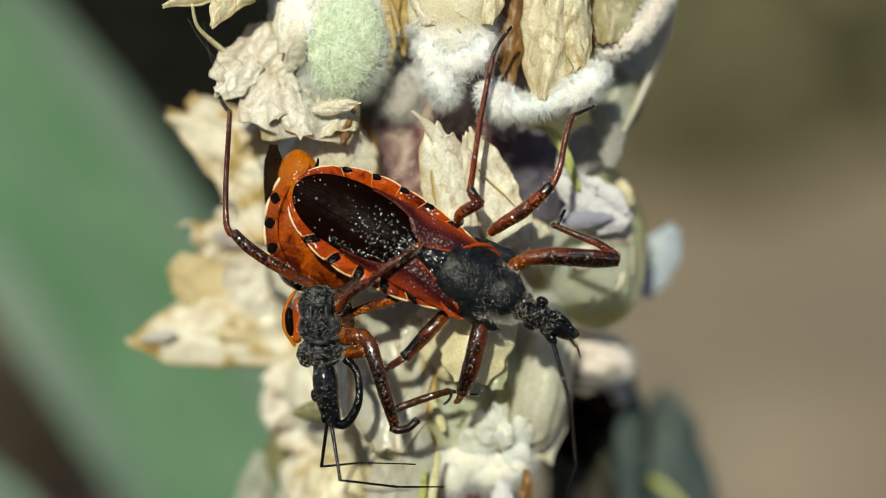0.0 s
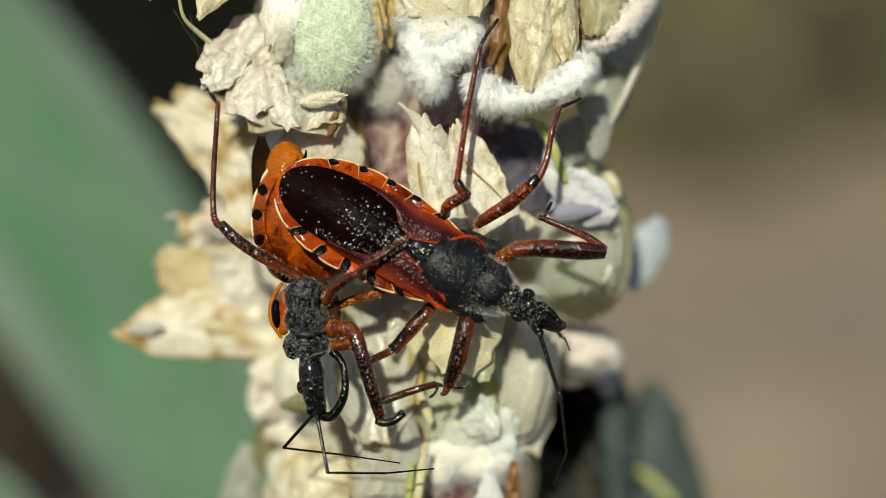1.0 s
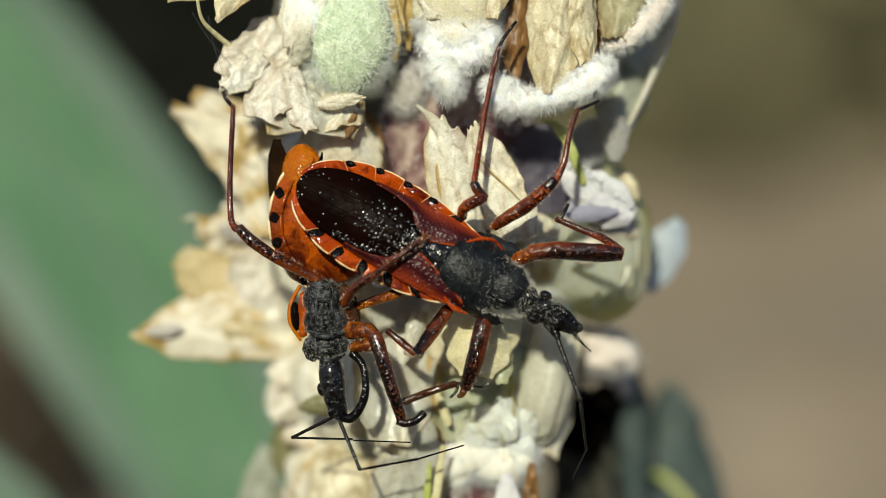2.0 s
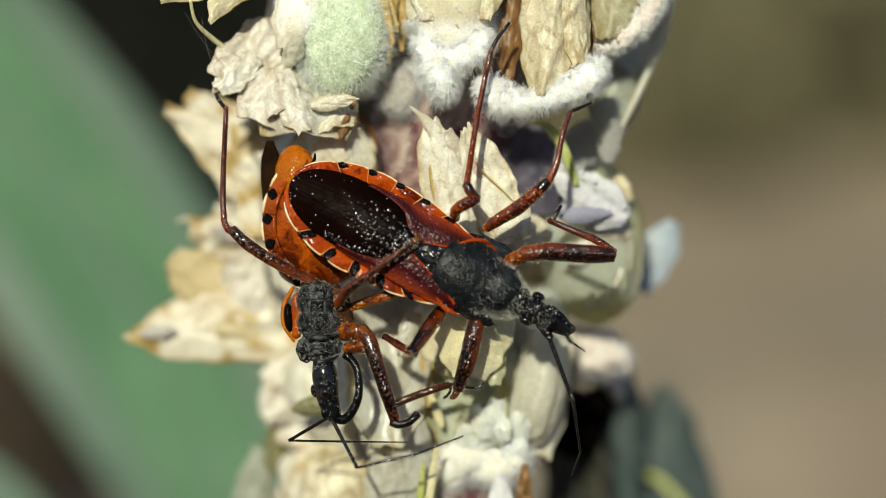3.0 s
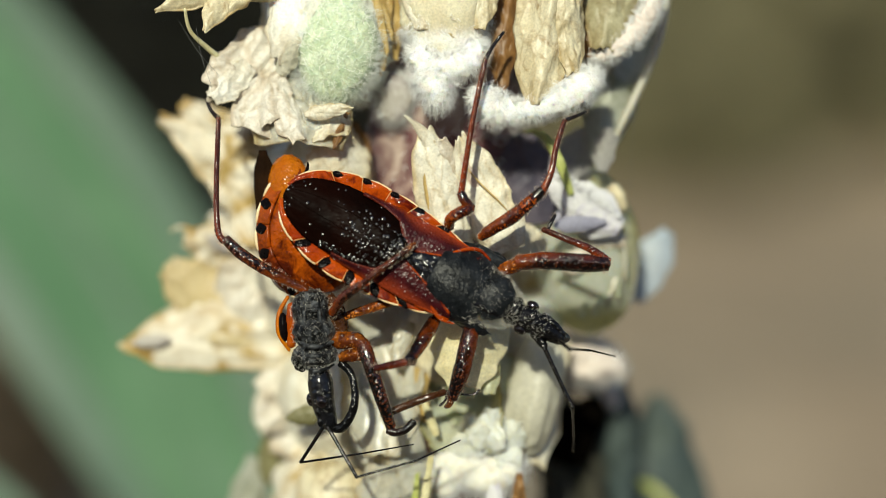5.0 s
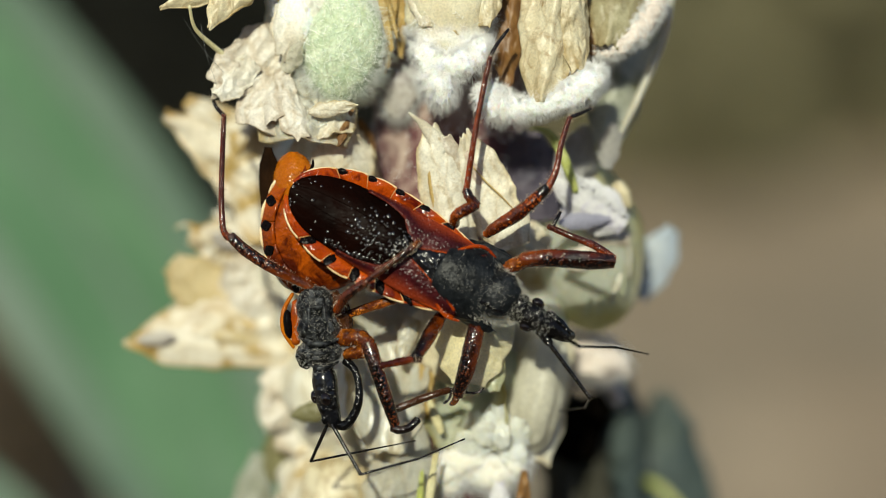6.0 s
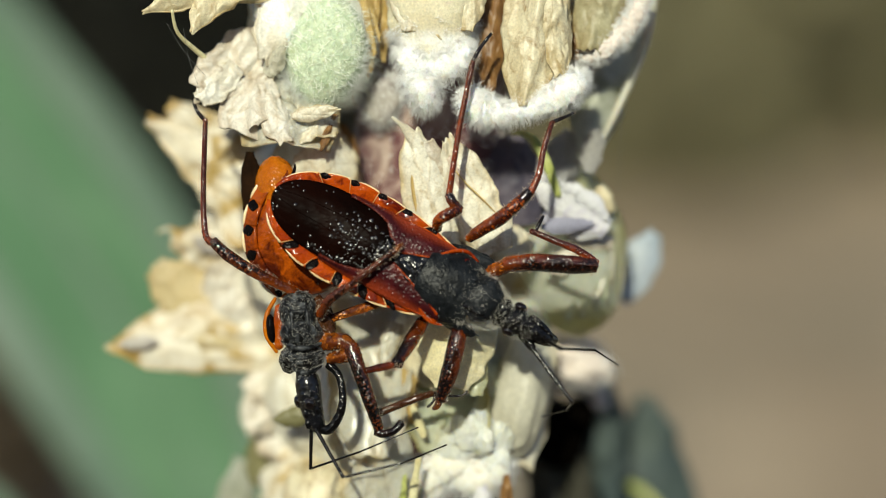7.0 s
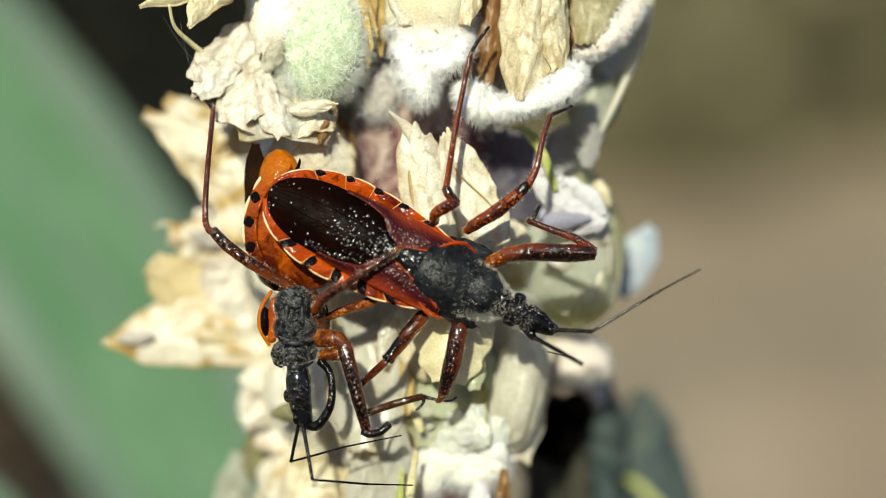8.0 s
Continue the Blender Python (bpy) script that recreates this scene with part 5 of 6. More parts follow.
def hind_lobe(u, v):
    """The pronotum's hind lobe: a low dome, broad at its hind edge and narrowing to the front."""
    q = 2 * v - 1
    hw = 40 + 26 * math.sin(math.pi * min(1.0, 0.18 + 0.62 * (1 - u))) ** 1.5
    s = 60 + 100 * u - 8 * (1 - q * q) * (1 - u)
    h = 36 * (1 - abs(q) ** 2.6) * (0.72 + 0.28 * math.sin(math.pi * (0.2 + 0.7 * u))) - 4
    h += 0.7 * noise.fractal(V(u * 5, q * 4, 2.0), 0.8, 2, 3) - 3.5 * math.exp(-(q / 0.12) ** 2) * u
    return B(s, -4 + q * hw, h)


pron = part("pronotum", body_sheet(hind_lobe, 40, 40, 4), GREY_BLACK, upper, "grey-black downy pronotum")
part("front_lobe", ball(B(170, 1, 16), (36, 42, 22), BUG_ROT, 0.10, 3.0, 40, 28, 2.0), GREY_BLACK, pron)
for t in (-24, 22):
    part("furrow_ridge", ball(B(168, t, 22), (26, 9, 12), BUG_ROT, 0.2, 3.0, 20, 14, t), BLACK, pron)
for pts in ([(56, -38, 15), (72, -57, 11), (91, -71, 5), (108, -76, 1), (130, -72, -4)], [(66, 33, 18), (82, 49, 14), (96, 59, 9), (112, 64, 4), (134, 58, -2)]):
    part("hind_edge", tube([B(*p) for p in pts], [1.6, 3.0, 3.8, 3.4, 2.0], 10, 5), RIM_ORANGE, pron, "orange shoulder edge")
part("side_plate", ball(B(130, 64, -22), (46, 14, 18), BUG_ROT, 0.25, 3.0, 26, 16, 4.0), GREY_BLACK, pron)
part("side_plate", ball(B(140, -56, -22), (50, 14, 20), BUG_ROT, 0.25, 3.0, 26, 16, 6.0), GREY_BLACK, pron)
head = part("head", join(ball(B(212, -1, 2), (20, 26, 20), BUG_ROT, 0.12, 3, 28, 18, 1.0), ball(B(240, -3, 2), (28, 25, 20), BUG_ROT, 0.12, 3, 28, 18, 2.0),
                         tube([B(250, -4, 2), B(280, -6, 0), B(305, -6, -4), B(318, -6, -8)], [20, 17, 12, 6], 14, 5, 0.12)), BLACK, upper, "narrow black head")
for t in (-26, 22):
    part("eye", ball(B(238, t, 4), (12, 9, 11), BUG_ROT, 0, 1, 20, 14), EYE_MAT, head, "glossy black eye")
part("rostrum", tube([B(312, -4, -6), B(318, 4, -22), B(290, 8, -34), B(250, 6, -36)], [8, 7, 7, 6], 10, 5), BLACK, head)
part("cheek", tube([B(262, -18, 0), B(284, -28, 0), B(292, -32, 2)], [9, 8, 6], 10, 4, 0.15), BLACK, head)
part("cheek", tube([B(262, 14, 0), B(290, 10, 0), B(312, 2, -2)], [9, 8, 5], 10, 4, 0.15), BLACK, head)
P, N = [], []
for c, r, n in ((B(112, -7, 8), (58, 66, 34), 90), (B(166, -1, 8), (42, 48, 30), 420), (B(205, -1, 2), (26, 30, 22), 700), (B(250, -4, 2), (34, 26, 20), 330)):
    p, q = on_ball(c, r, n, rng, BUG_ROT, lambda d: d.z > -0.5)
    P += p
    N += q
p, q = on_ball(B(146, -4, 4), (84, 50, 22), 1100, rng, BUG_ROT, lambda d: abs(d.z) < 0.45)
P += p
N += q
part("body_hair", hairs(P, N, 11, 0.18, 0.6, 0, rnd=rng, clump=0.5), BODY_HAIR, pron, "short pale grey hairs")

# its legs
hind_leg = leg(upper, "hind_leg", [("femur", [(812, 394, -24), (814, 380, 0), (832, 368, 10), (850, 360, 2)], [9, 10, 11, 9], LEG_AMBER),
                        ("knee", [(850, 362, 2), (838, 346, 6), (832, 334, 4)], [10, 9, 8], LEG_RED),
                        ("tibia", [(832, 336, 4), (846, 240, 6), (860, 160, 4), (873, 98, -6)], [6, 5, 5, 4.5], TIBIA_RED),
                        ("tarsus", [(873, 98, -6), (884, 76, -12), (905, 48, -22)], [4, 3.5, 2.5], LEG_DARK)], label="long thin dark red hind leg")
middle_leg = leg(upper, "middle_leg", [("femur", [(868, 412, -20), (884, 400, -6), (925, 374, 6), (962, 342, 4)], [8, 11, 13, 10], LEG_AMBER),
                          ("knee", [(954, 350, 4), (968, 336, 4), (976, 328, 3)], [10, 10, 8], LEG_DARK),
                          ("tibia", [(974, 334, 4), (990, 300, 2), (1000, 250, -4), (1014, 204, -16)], [7, 6, 5, 4.5], TIBIA_RED),
                          ("tarsus", [(1014, 204, -16), (1030, 198, -26), (1052, 188, -40)], [4, 3, 2.5], LEG_DARK)], label="dark red middle leg")
leg(upper, "front_leg", [("coxa", [(900, 476, -26), (920, 466, -18), (936, 458, -12)], [12, 13, 13], LEG_ORANGE),
                         ("femur", [(932, 458, -12), (980, 454, -2), (1050, 458, -2), (1092, 460, -10)], [14, 16, 17, 12], LEG_RED),
                         ("tibia", [(1094, 456, -12), (1060, 432, -4), (1020, 416, -8), (978, 398, -16)], [8, 7, 6, 5], TIBIA_RED),
                         ("tarsus", [(978, 398, -16), (984, 400, -22), (1000, 372, -34)], [4, 4, 2.5], LEG_DARK)], label="dark red thick front leg, folded", dark=0.12)
leg(upper, "front_leg", [("femur", [(852, 552, -26), (848, 590, -10), (834, 648, -8), (817, 698, -24)], [10, 16, 16, 10], LEG_RED),
                         ("tarsus", [(816, 698, -24), (812, 708, -34), (806, 712, -46)], [7, 6, 4], LEG_ORANGE)], label="dark red thick front leg", dark=0.05)
leg(upper, "hind_leg", [("femur", [(735, 520, -30), (690, 532, -26), (640, 548, -34), (610, 560, -44)], [7, 9, 8, 6], LEG_ORANGE)], label="brown hind leg under the body")

# the lower insect
LOW_AT = at(560, 480, -60)
lower = thing("assassin_bug", LOW_AT, "orange and black assassin bug clinging beneath another", "insect", "mating assassin bugs")
AB = axes(-97)
part("abdomen", ball(at(577, 406, -84), (110, 104, 46), AB, 0.02, 2.0, 44, 30), ORANGE, lower, "glossy orange abdomen")
part("abdomen_tip", ball(at(534, 330, -84), (67, 41, 36), axes(-80), 0.05, 2.0, 40, 28), ORANGE_TIP, lower)
part("tip_spot", tube([at(557, 300, -50), at(562, 290, -48), at(563, 280, -52)], [2.6, 3.0, 1.2], 8, 4), BLACK_SPOT, lower, "small dark hook at the tip")



def low_rim(th, k):
    c = at(577, 398, -74)
    return c + AB @ V(128 * math.cos(th) * k, -107 * math.sin(th) * k, -8 * k)


for i in range(7):
    a0 = math.pi * (0.8625 - 0.1225 * i)
    a1 = a0 - math.pi * 0.1225

    def lrim(u, v, a0=a0, a1=a1):
        return low_rim(a0 + (a1 - a0) * u, 0.80 + 0.22 * v) + V(0, 0, 24 - 18 * v + 3 * math.sin(math.pi * u))
    seg = part("rim_segment", body_sheet(lrim, 10, 8, 6), ORANGE, lower)
    part("pale_edge", tube([lrim(u, 1.0) + V(-1.5, 0, 2.5) for u in (0.2, 0.45, 0.7, 0.95)], [1.2, 3, 3, 1.2], 8, 4), RIM_CREAM, seg, "cream edge line")

    def lspot(u, v, a0=a0, a1=a1):
        ph = v * 2 * math.pi
        k = u * (1 + 0.22 * math.cos(2 * ph + 0.5) ** 2)
        return lrim(0.16 + 0.19 * k * math.cos(ph), 0.60 + 0.36 * k * math.sin(ph), a0, a1) + V(-1, 0, 4)
    if i:
        part("black_spot", body_sheet(lspot, 5, 18, 1.5), BLACK_SPOT, seg, "black spot")
petal("wing", WING_EDGE, at(485, 420, -95), at(484, 256, -84), [3, 10, 16, 19, 17, 6], cup=0.3, crumple=0.05, edge=0.02, seed=30.0, parent=lower, label="narrow dark brown wing edge")
th = part("thorax", join(ball(at(561, 540, -32), (36, 34, 32), axes(-95), 0.06, 3.0, 56, 40, 1.0), ball(at(566, 578, -26), (30, 38, 34), axes(-88), 0.06, 3.0, 56, 40, 2.0),
                         ball(at(567, 620, -28), (24, 40, 30), axes(-90), 0.07, 3.0, 56, 40, 3.0), ball(at(546, 556, -14), (26, 11, 13), axes(-80), 0.15, 3.0, 32, 22, 4.0),
                         ball(at(580, 554, -14), (28, 12, 13), axes(-95), 0.15, 3.0, 32, 22, 5.0)), DOWNY_BLACK, lower, "grey-black downy thorax")
for pts, rad in (([(532, 592, -24), (548, 603, 0), (572, 607, 4), (600, 598, -18)], [3, 5, 5, 3]), ([(536, 612, -24), (554, 622, -2), (578, 622, 0), (602, 612, -20)], [3, 4.5, 4.5, 3]),
                 ([(536, 534, -16), (552, 541, 0), (572, 540, 0), (590, 532, -16)], [2, 4, 4, 2]), ([(545, 520, -12), (550, 545, 1), (548, 575, 4)], [2, 4, 3]), ([(576, 518, -12), (577, 548, 2), (582, 580, 2)], [2, 4, 3]),
                 ([(546, 640, -24), (562, 648, -8), (582, 648, -8), (600, 638, -24)], [2, 4, 4, 2])):
    part("ridge", tube([at(*p) for p in pts], rad, 12, 8, 0.35, seed=pts[0][0] * 0.3), DOWNY_BLACK, th)
part("side_plate", ball(at(540, 630, -30), (20, 14, 16), axes(-70), 0.2, 2.4, 24, 16, 6.0), BLACK, th)
part("shoulder_lobe", tube([at(522, 516, -50), at(506, 545, -44), at(504, 580, -42), at(522, 612, -46)], [3, 4.5, 4.5, 3], 12, 6), ORANGE_TIP, th, "orange shoulder lobe")
part("shoulder_lobe", tube([at(528, 530, -40), at(527, 560, -38), at(526, 604, -42)], [7, 11, 8], 12, 6, 0.1), ORANGE, th)
part("shoulder_spot", ball(at(513, 570, -40), (26, 9, 14), axes(-86), 0.05, 2.0, 20, 14), BLACK_SPOT, th)
part("side_plate", ball(at(606, 560, -46), (46, 20, 24), axes(-80), 0.25, 2.5, 26, 18, 8.0), LEG_BROWN, th)
lhead = part("head", tube([at(571, 634, -34), at(573, 650, -30), at(575, 668, -27), at(577, 688, -25), at(579, 704, -25), at(583, 722, -27), at(588, 738, -30), at(593, 750, -33)],
                          [15, 19, 23, 22, 21, 19, 16, 11], 24, 8, 0.05, seed=4.0), HEAD_BLACK, lower, "narrow glossy black head")
for x, y, w, r in ((570, 722, -10, 5), (590, 716, -10, 5), (574, 740, -18, 6)):
    part("head_boss", ball(at(x, y, w), (r * 1.5, r, r * 0.8), axes(-80), 0.15, 2.5, 16, 12, x * 0.1), BLACK, lhead)
part("eye", ball(at(577, 704, -9), (13, 11, 11), axes(-80), 0, 1, 20, 14), EYE_MAT, lhead, "glossy black eye")
part("eye", ball(at(557, 700, -28), (12, 7, 10), axes(-80), 0, 1, 20, 14), EYE_MAT, lhead)
part("rostrum", tube([at(594, 750, -30), at(612, 750, -22), at(630, 724, -18), at(636, 692, -18), at(630, 656, -24), at(612, 636, -34)], [8, 9, 8, 7, 7, 8], 12, 6, 0.1), BLACK, lhead,
     "curved black beak")
P, N = [], []
for c, r, n in ((at(563, 542, -31), (38, 38, 35), 620), (at(566, 580, -25), (34, 41, 37), 620), (at(567, 624, -27), (27, 43, 32), 800), (at(573, 652, -30), (21, 25, 23), 420), (at(579, 700, -26), (48, 25, 24), 160)):
    p, q = on_ball(c, r, n, rng, axes(-90), lambda d: d.z > -0.5)
    P += p
    N += q
part("body_hair", hairs(P, N, 7, 0.16, 1.1, 0.3, rnd=rng, clump=1.0), BODY_HAIR, th, "short pale grey hairs")

leg(lower, "front_leg", [("coxa", [(596, 600, -42), (616, 596, -28), (640, 598, -18), (656, 614, -14)], [13, 16, 15, 14], LEG_ORANGE),
                         ("trochanter", [(612, 626, -34), (636, 622, -22), (654, 622, -16)], [9, 13, 14], LEG_ORANGE),
                         ("femur", [(652, 606, -14), (664, 640, -4), (682, 700, -4), (698, 752, -18)], [15, 13, 12, 9], LEG_FRONT),
                         ("tibia", [(694, 756, -18), (706, 762, -14), (724, 757, -12), (739, 743, -14)], [9, 7, 7, 7], LEG_DARK)], label="orange and black thick front leg", dark=0.3)
leg(lower, "middle_leg", [("femur", [(556, 506, -30), (490, 472, -14), (440, 438, -12), (414, 412, -16)], [8, 10, 11, 9], LEG_RED),
                          ("tibia", [(412, 416, -16), (401, 396, -16), (400, 320, -36), (407, 198, -80)], [7, 5.5, 5, 4.5], TIBIA_RED),
                          ("tarsus", [(407, 198, -80), (394, 184, -86), (386, 164, -92)], [4, 3.5, 2.5], LEG_DARK)], label="long thin reddish brown leg")
leg(lower, "middle_leg", [("femur", [(600, 548, -10), (618, 522, 18), (650, 500, 36)], [9, 9, 8], LEG_RED),
                          ("tibia", [(650, 500, 36), (700, 464, 42), (738, 438, 42)], [6, 5.5, 5], LEG_RED),
                          ("tarsus", [(738, 438, 42), (742, 432, 40), (748, 428, 34)], [4.5, 3.5, 2.5], LEG_ORANGE)], label="brown leg laid over the other insect")
leg(lower, "hind_leg", [("tibia", [(684, 731, -68), (704, 723, -66), (750, 706, -64), (796, 692, -64)], [7, 7, 7, 6], LEG_BROWN),
                        ("tarsus", [(796, 692, -64), (830, 698, -64), (848, 697, -64), (856, 690, -66)], [4, 2, 2, 1.6], LEG_DARK),
                        ("claw", [(800, 690, -62), (796, 706, -60), (786, 716, -62)], [3.5, 2.5, 2], LEG_DARK)], label="thin dark hind leg on the calyx")

# ---- moving limbs: feelers and one leg ----


def limb(bug, name, lengths, radii, mats, label, hairlen=0.0, names=(), spindle=1.0):
    """Rigid segments lying along their own x axis, to be posed at the joints."""
    out = []
    for i, (l, r, m) in enumerate(zip(lengths, radii, mats)):
        geo = graded_tube([V(0, 0, 0), V(l * 0.15, 0, 0), V(l * 0.5, 0, 0), V(l * 0.85, 0, 0), V(l, 0, 0)], [r[0] * 0.9 / spindle, r[0], (r[0] + r[1]) / 2 * spindle, r[1] * 1.05, r[1] * 1.2],
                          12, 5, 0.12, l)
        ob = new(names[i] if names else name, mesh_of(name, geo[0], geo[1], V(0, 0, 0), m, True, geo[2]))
        ob.parent = bug
        tagged(ob, label)
        ORIGIN[ob] = V(0, 0, 0)
        if hairlen:
            P, N = on_faces(geo, int(l * (1.1 if r[0] > 5 else 0.8)), rng, lambda p, n: abs(n.z) < 0.6)
            part("bristles", hairs(P, N, hairlen, 0.3 if r[0] > 5 else 0.2, 0.3, 0, rnd=rng), LEG_HAIR, ob)
        out.append(ob)
    return out


feeler_a = limb(upper, "feeler_segment", (124, 106, 72), ((4.2, 3.4), (2.6, 2.0), (1.6, 1.1)), (ANTENNA,) * 3, "black jointed feeler segment")
feeler_b = limb(upper, "feeler_segment", (86, 140, 86), ((4.2, 3.4), (2.8, 2.2), (1.8, 1.2)), (ANTENNA,) * 3, "black jointed feeler segment")
feeler_c = limb(lower, "feeler_segment", (106, 106, 90), ((3.6, 3.0), (2.4, 2.0), (1.8, 1.2)), (ANTENNA,) * 3, "thin black jointed feeler segment")
feeler_d = limb(lower, "feeler_segment", (88, 118, 112), ((3.4, 2.8), (2.2, 1.8), (1.6, 1.1)), (ANTENNA,) * 3, "thin black jointed feeler segment")
mid_leg = limb(upper, "femur", (106, 66), ((13, 10), (7, 5.5)), (LEG_RED, TIBIA_RED), "dark red middle leg segment", 9, ("femur", "tibia"), 1.15)

# ---- what moves: joints in plan places at each time ----
A_ROWS = [(0, 1010, 715, 1019, 820, 1000, 888), (0.5, 1017, 719, 1027, 814, 1012, 854), (1.0, 1016, 722, 1026, 817, 1003, 872), (1.5, 1019, 720, 1031, 805, 1006, 857),
          (1.7, 1019, 719, 1029, 807, 1002, 857), (2.8, 1018, 722, 1030, 807, 1018, 855), (3.0, 1019, 723, 1030, 808, 1015, 848), (3.5, 1022, 724, 1035, 810, 1025, 852),
          (4.0, 1023, 722, 1036, 808, 1028, 865), (4.5, 1021, 722, 1033, 812, 1023, 870), (4.7, 1023, 722, 1030, 790, 1030, 830), (5.8, 1048, 708, 1036, 728, 998, 738),
          (6.0, 1052, 707, 1040, 719, 995, 725), (6.5, 1047, 705, 1037, 717, 987, 730), (7.0, 1048, 702, 1038, 716, 995, 727), (7.5, 1058, 688, 1041, 681, 992, 673),
          (7.8, 1066, 680, 1046, 667, 996, 657), (8.0, 1070, 644, 1052, 632, 1010, 622)]
B_ROWS = [(0, 1018, 611, 1022, 615, 1027, 632), (0.5, 1016, 608, 1024, 614, 1030, 634), (1.0, 1016, 609, 1023, 614, 1031, 634), (1.5, 1014, 610, 1023, 617, 1039, 640),
          (1.7, 1012, 607, 1020, 617, 1035, 631), (2.8, 1014, 612, 1025, 618, 1040, 633), (3.0, 1013, 613, 1021, 618, 1038, 630), (3.5, 1010, 609, 1020, 619, 1045, 629),
          (4.0, 1012, 609, 1029, 618, 1054, 632), (4.5, 1014, 608, 1036, 615, 1066, 630), (4.7, 1018, 610, 1041, 612, 1080, 622), (5.8, 1028, 610, 1096, 614, 1150, 628),
          (6.0, 1030, 610, 1095, 612, 1152, 624), (6.5, 1027, 610, 1087, 613, 1127, 635), (7.0, 1028, 606, 1088, 609, 1130, 636), (7.5, 1031, 604, 1096, 608, 1146, 620),
          (7.8, 1045, 602, 1120, 600, 1186, 603), (8.0, 1088, 586, 1210, 513, 1280, 476)]
C_ROWS = [(0, 602, 850, 703, 862, 785, 862), (0.5, 601, 851, 704, 857, 787, 852), (1.0, 603, 851, 706, 852, 791, 844), (1.5, 624, 842, 728, 827, 813, 808),
          (1.7, 627, 842, 727, 824, 812, 801), (2.8, 630, 841, 736, 820, 818, 792), (3.0, 635, 836, 743, 811, 823, 780), (3.5, 639, 838, 742, 810, 826, 778),
          (4.0, 641, 836, 748, 805, 828, 770), (4.5, 645, 837, 750, 805, 827, 770), (4.7, 645, 836, 748, 807, 827, 770), (5.8, 643, 840, 743, 811, 826, 776),
          (6.0, 643, 837, 745, 809, 827, 774), (6.5, 639, 837, 742, 810, 822, 780), (7.0, 643, 834, 747, 809, 825, 777), (7.5, 632, 838, 732, 818, 815, 790),
          (7.8, 621, 842, 726, 830, 801, 814), (8.0, 593, 848, 690, 856, 770, 858)]
D_ROWS = [(0, 569, 826, 640, 819, 735, 822), (0.5, 531, 807, 630, 819, 740, 834), (1.0, 525, 807, 628, 819, 731, 834), (1.5, 513, 791, 626, 800, 716, 807),
          (1.7, 507, 784, 617, 789, 717, 793), (2.8, 513, 792, 618, 793, 718, 796), (3.0, 515, 788, 623, 790, 723, 791), (3.5, 520, 794, 630, 792, 725, 792),
          (4.0, 533, 803, 638, 790, 733, 783), (4.5, 545, 810, 645, 793, 745, 778), (4.7, 545, 810, 645, 795, 745, 778), (5.8, 551, 815, 648, 798, 743, 780),
          (6.0, 555, 814, 655, 794, 740, 777), (6.5, 559, 817, 657, 795, 742, 775), (7.0, 585, 819, 672, 789, 775, 746), (7.5, 581, 818, 661, 788, 766, 740),
          (7.8, 573, 812, 666, 779, 766, 752), (8.0, 555, 816, 650, 790, 750, 770)]
LEG_ROWS = [(0, 716, 633, 680, 655), (0.5, 719, 635, 676, 654), (1.0, 718, 634, 675, 654), (1.5, 729, 643, 701, 630), (1.7, 727, 639, 677, 597), (2.8, 731, 636, 682, 600),
            (3.0, 731, 633, 683, 603), (3.5, 732, 637, 685, 600), (4.0, 739, 635, 679, 618), (4.5, 735, 635, 675, 643), (4.7, 737, 632, 675, 643), (5.8, 740, 633, 678, 646),
            (6.0, 740, 632, 680, 644), (6.5, 737, 635, 682, 645), (7.0, 737, 634, 680, 646), (7.5, 726, 638, 677, 658), (8.0, 720, 643, 680, 678)]
# turn of the lower insect, in degrees; shift across and turn of the upper one
NOD = [(0, 0), (0.5, -0.2), (1.0, -0.5), (1.5, 0.6), (1.7, 0.6), (2.8, 0.7), (3.0, 0.7), (3.5, 0.8), (4.0, 1.1), (4.5, 1.5), (4.7, 1.5), (5.8, 1.2), (6.0, 1.2), (6.5, 1.1), (7.0, 1.6),
       (7.5, 0.3), (7.8, -0.6), (8.0, -2.2)]
SHIFT = [(0, 0, 0), (1.0, -0.5, 0), (1.7, -2, 0), (3.0, -4, 0), (4.7, -4, 0), (6.0, -3, 0), (7.5, -3, 0), (7.8, -3, 0.6), (8.0, -2, 2.0)]


def joint(prev, x, y, length, toward):
    """The next joint seen at (x, y), length away from the last; toward: +1 nearer to the eye, -1 farther."""
    w = prev.z
    for _ in range(4):
        p = at(x, y, w)
        d = V(p.x - prev.x, p.y - prev.y, 0)
        w = prev.z + toward * math.sqrt(max(length ** 2 - d.length_squared, 0.0))
    p = at(x, y, w)
    return prev + (p - prev).normalized() * length


def along(a, b):
    """Pose at a with x along a to b."""
    x = (b - a).normalized()
    y = V(0, 0, 1).cross(x)
    y = y.normalized() if y.length > 0.05 else V(0, 1, 0)
    z = x.cross(y).normalized()
    y = z.cross(x)
    m = Matrix((x, y, z)).transposed().to_4x4()
    m.translation = a
    return m


def between(rows, t):
    for (t0, *a), (t1, *b) in zip(rows, rows[1:]):
        if t0 <= t <= t1:
            return [x + (y - x) * (t - t0) / (t1 - t0) for x, y in zip(a, b)]
    return rows[-1][1:]


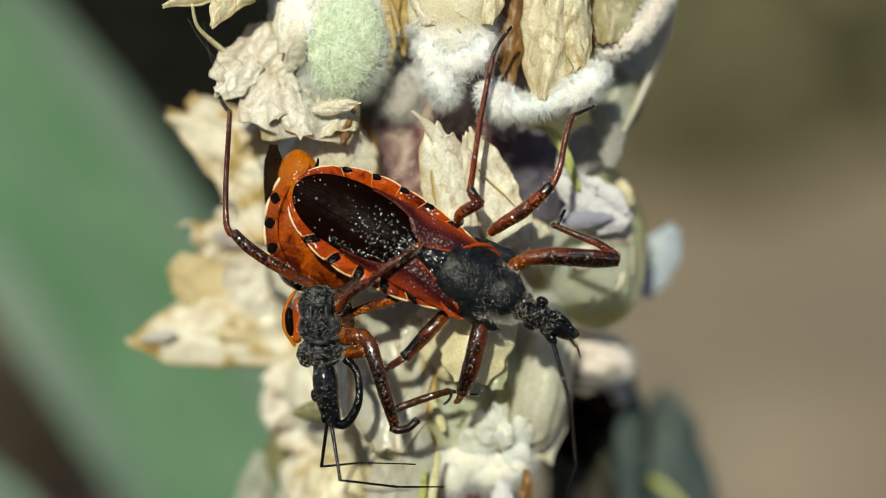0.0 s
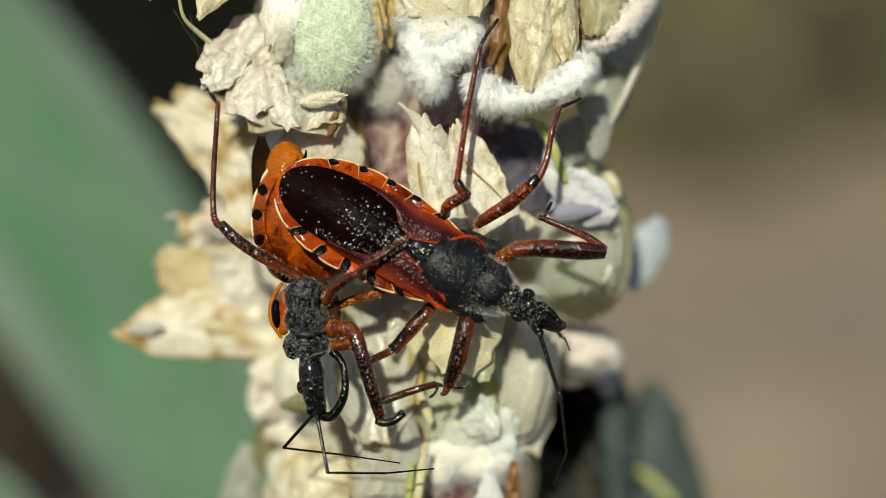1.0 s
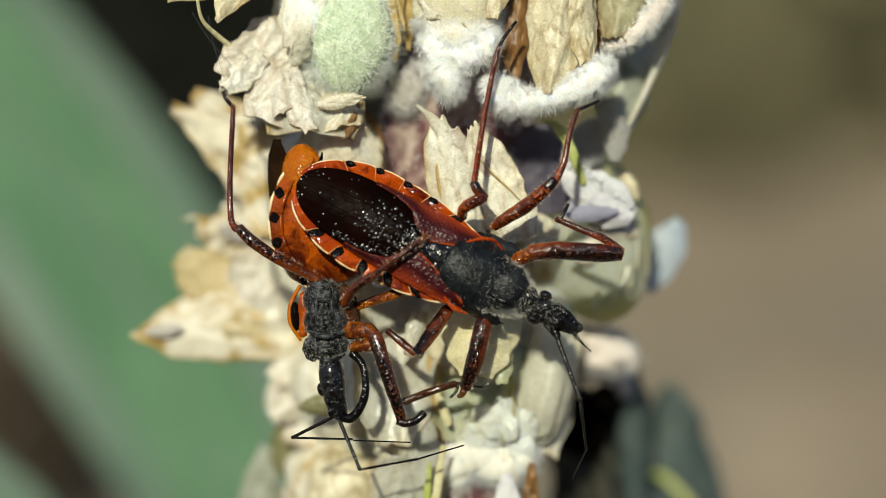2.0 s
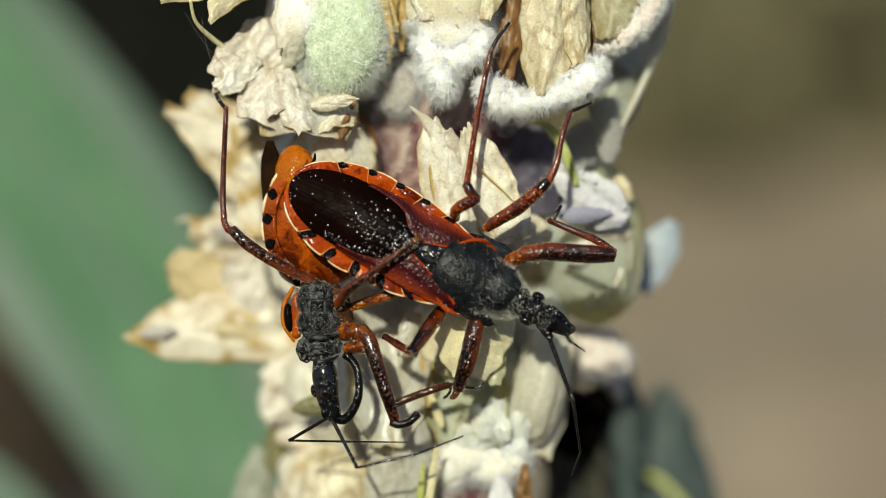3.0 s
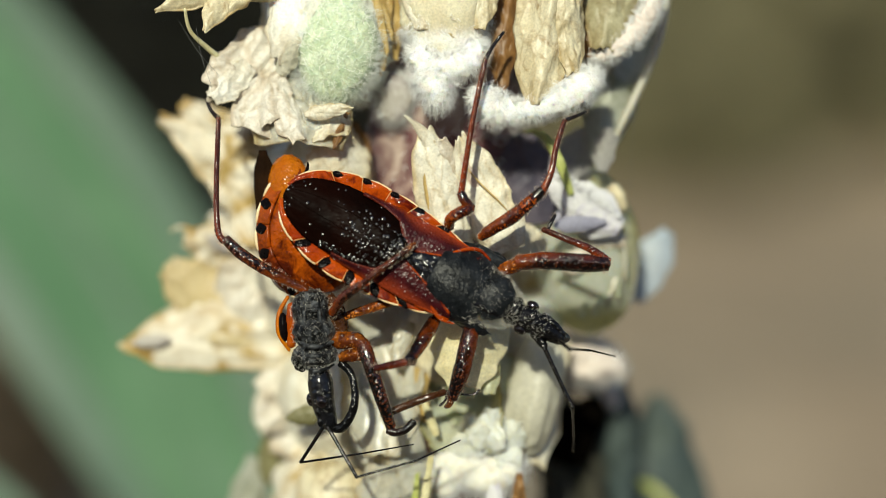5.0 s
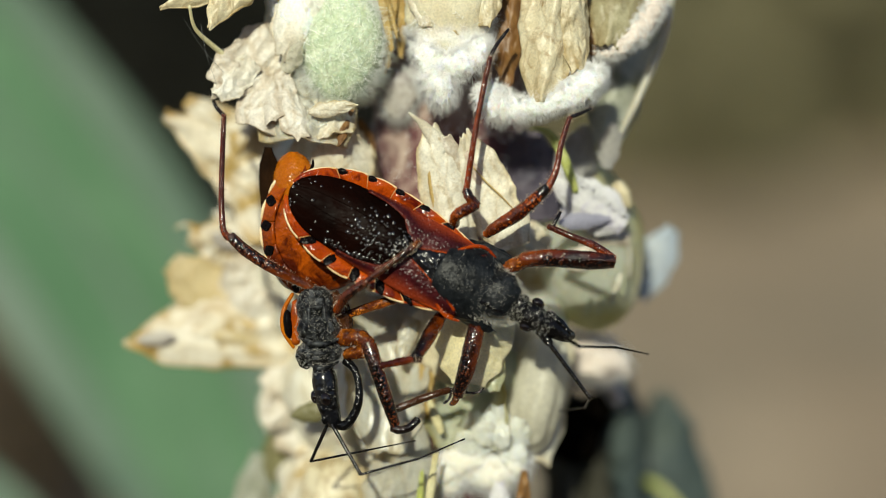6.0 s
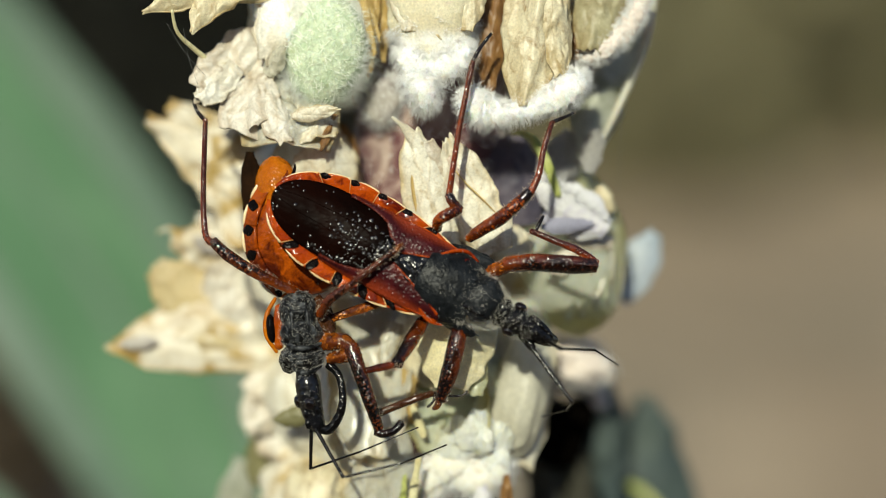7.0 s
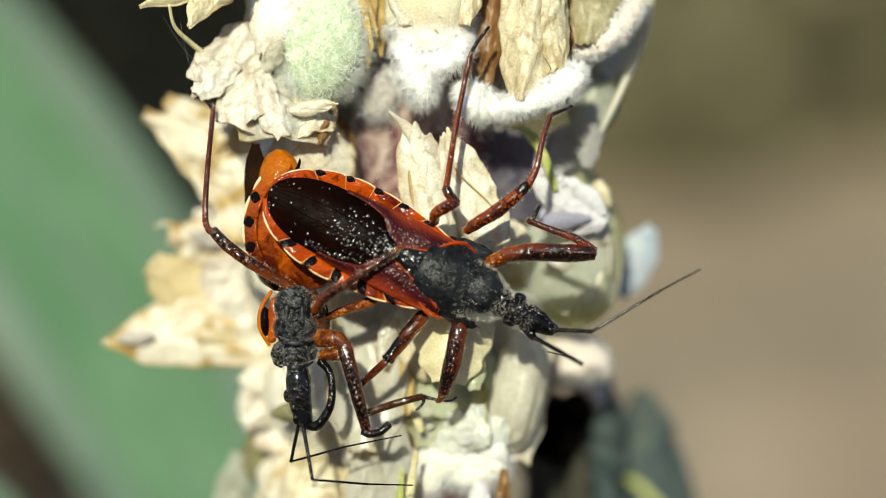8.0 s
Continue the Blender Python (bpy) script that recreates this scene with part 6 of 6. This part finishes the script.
def bug_pose(bug, t):
    """The insect's pose in the plan at a time."""
    dx, turn = (0.0, *between(NOD, t)) if bug is lower else between(SHIFT, t)
    return Matrix.Translation(ORIGIN[bug] + V(dx, 0, 0)) @ Matrix.Rotation(radians(turn), 4, "Z")


def in_metres(m):
    r = m.copy()
    r.translation = r.translation * U
    return r


def move_limb(bug, segs, root, rows, lengths, toward):
    keys = [[] for _ in segs]
    for t, *xy in rows:
        m = bug_pose(bug, t)
        p = m @ (Vector(root) - ORIGIN[bug])
        for i in range(len(segs)):
            q = joint(p, xy[2 * i], xy[2 * i + 1], lengths[i], toward[i])
            keys[i].append((t, in_metres(m.inverted() @ along(p, q))))
            p = q
    for seg, rows_of in zip(segs, keys):
        walk(seg, rows_of)


def hold_foot(bug, limb_root, hip, foot):
    """A leg turns at its hip so that its foot stays where it grips the plant while the body moves."""
    rows = []
    o = ORIGIN[bug]
    h, f = at(*hip) - o, at(*foot)
    for t, *_ in SHIFT:
        g = bug_pose(bug, t).inverted() @ f
        a = math.atan2(g.y - h.y, g.x - h.x) - math.atan2(f.y - o.y - h.y, f.x - o.x - h.x)
        rows.append((t, in_metres(Matrix.Translation(h) @ Matrix.Rotation(a, 4, "Z") @ Matrix.Translation(-h))))
    walk(limb_root, rows)


def motions():
    for bug, rows in ((lower, NOD), (upper, SHIFT)):
        walk(bug, [(r[0], PL @ in_metres(bug_pose(bug, r[0]))) for r in rows])
    hold_foot(upper, hind_leg, (812, 394, -24), (905, 48, -22))
    hold_foot(upper, middle_leg, (868, 412, -20), (1052, 188, -40))
    move_limb(upper, feeler_a, B(286, -30, 4), A_ROWS, (124, 106, 72), (1, -1, -1))
    move_limb(upper, feeler_b, B(302, -8, 0), B_ROWS, (86, 140, 86), (1, -1, 1))
    move_limb(lower, feeler_c, at(586, 748, -20), C_ROWS, (106, 106, 90), (1, -1, -1))
    move_limb(lower, feeler_d, at(579, 748, -34), D_ROWS, (88, 118, 112), (-1, 1, -1))
    move_limb(upper, mid_leg, at(788, 556, -34), LEG_ROWS, (106, 66), (1, -1))


motions()
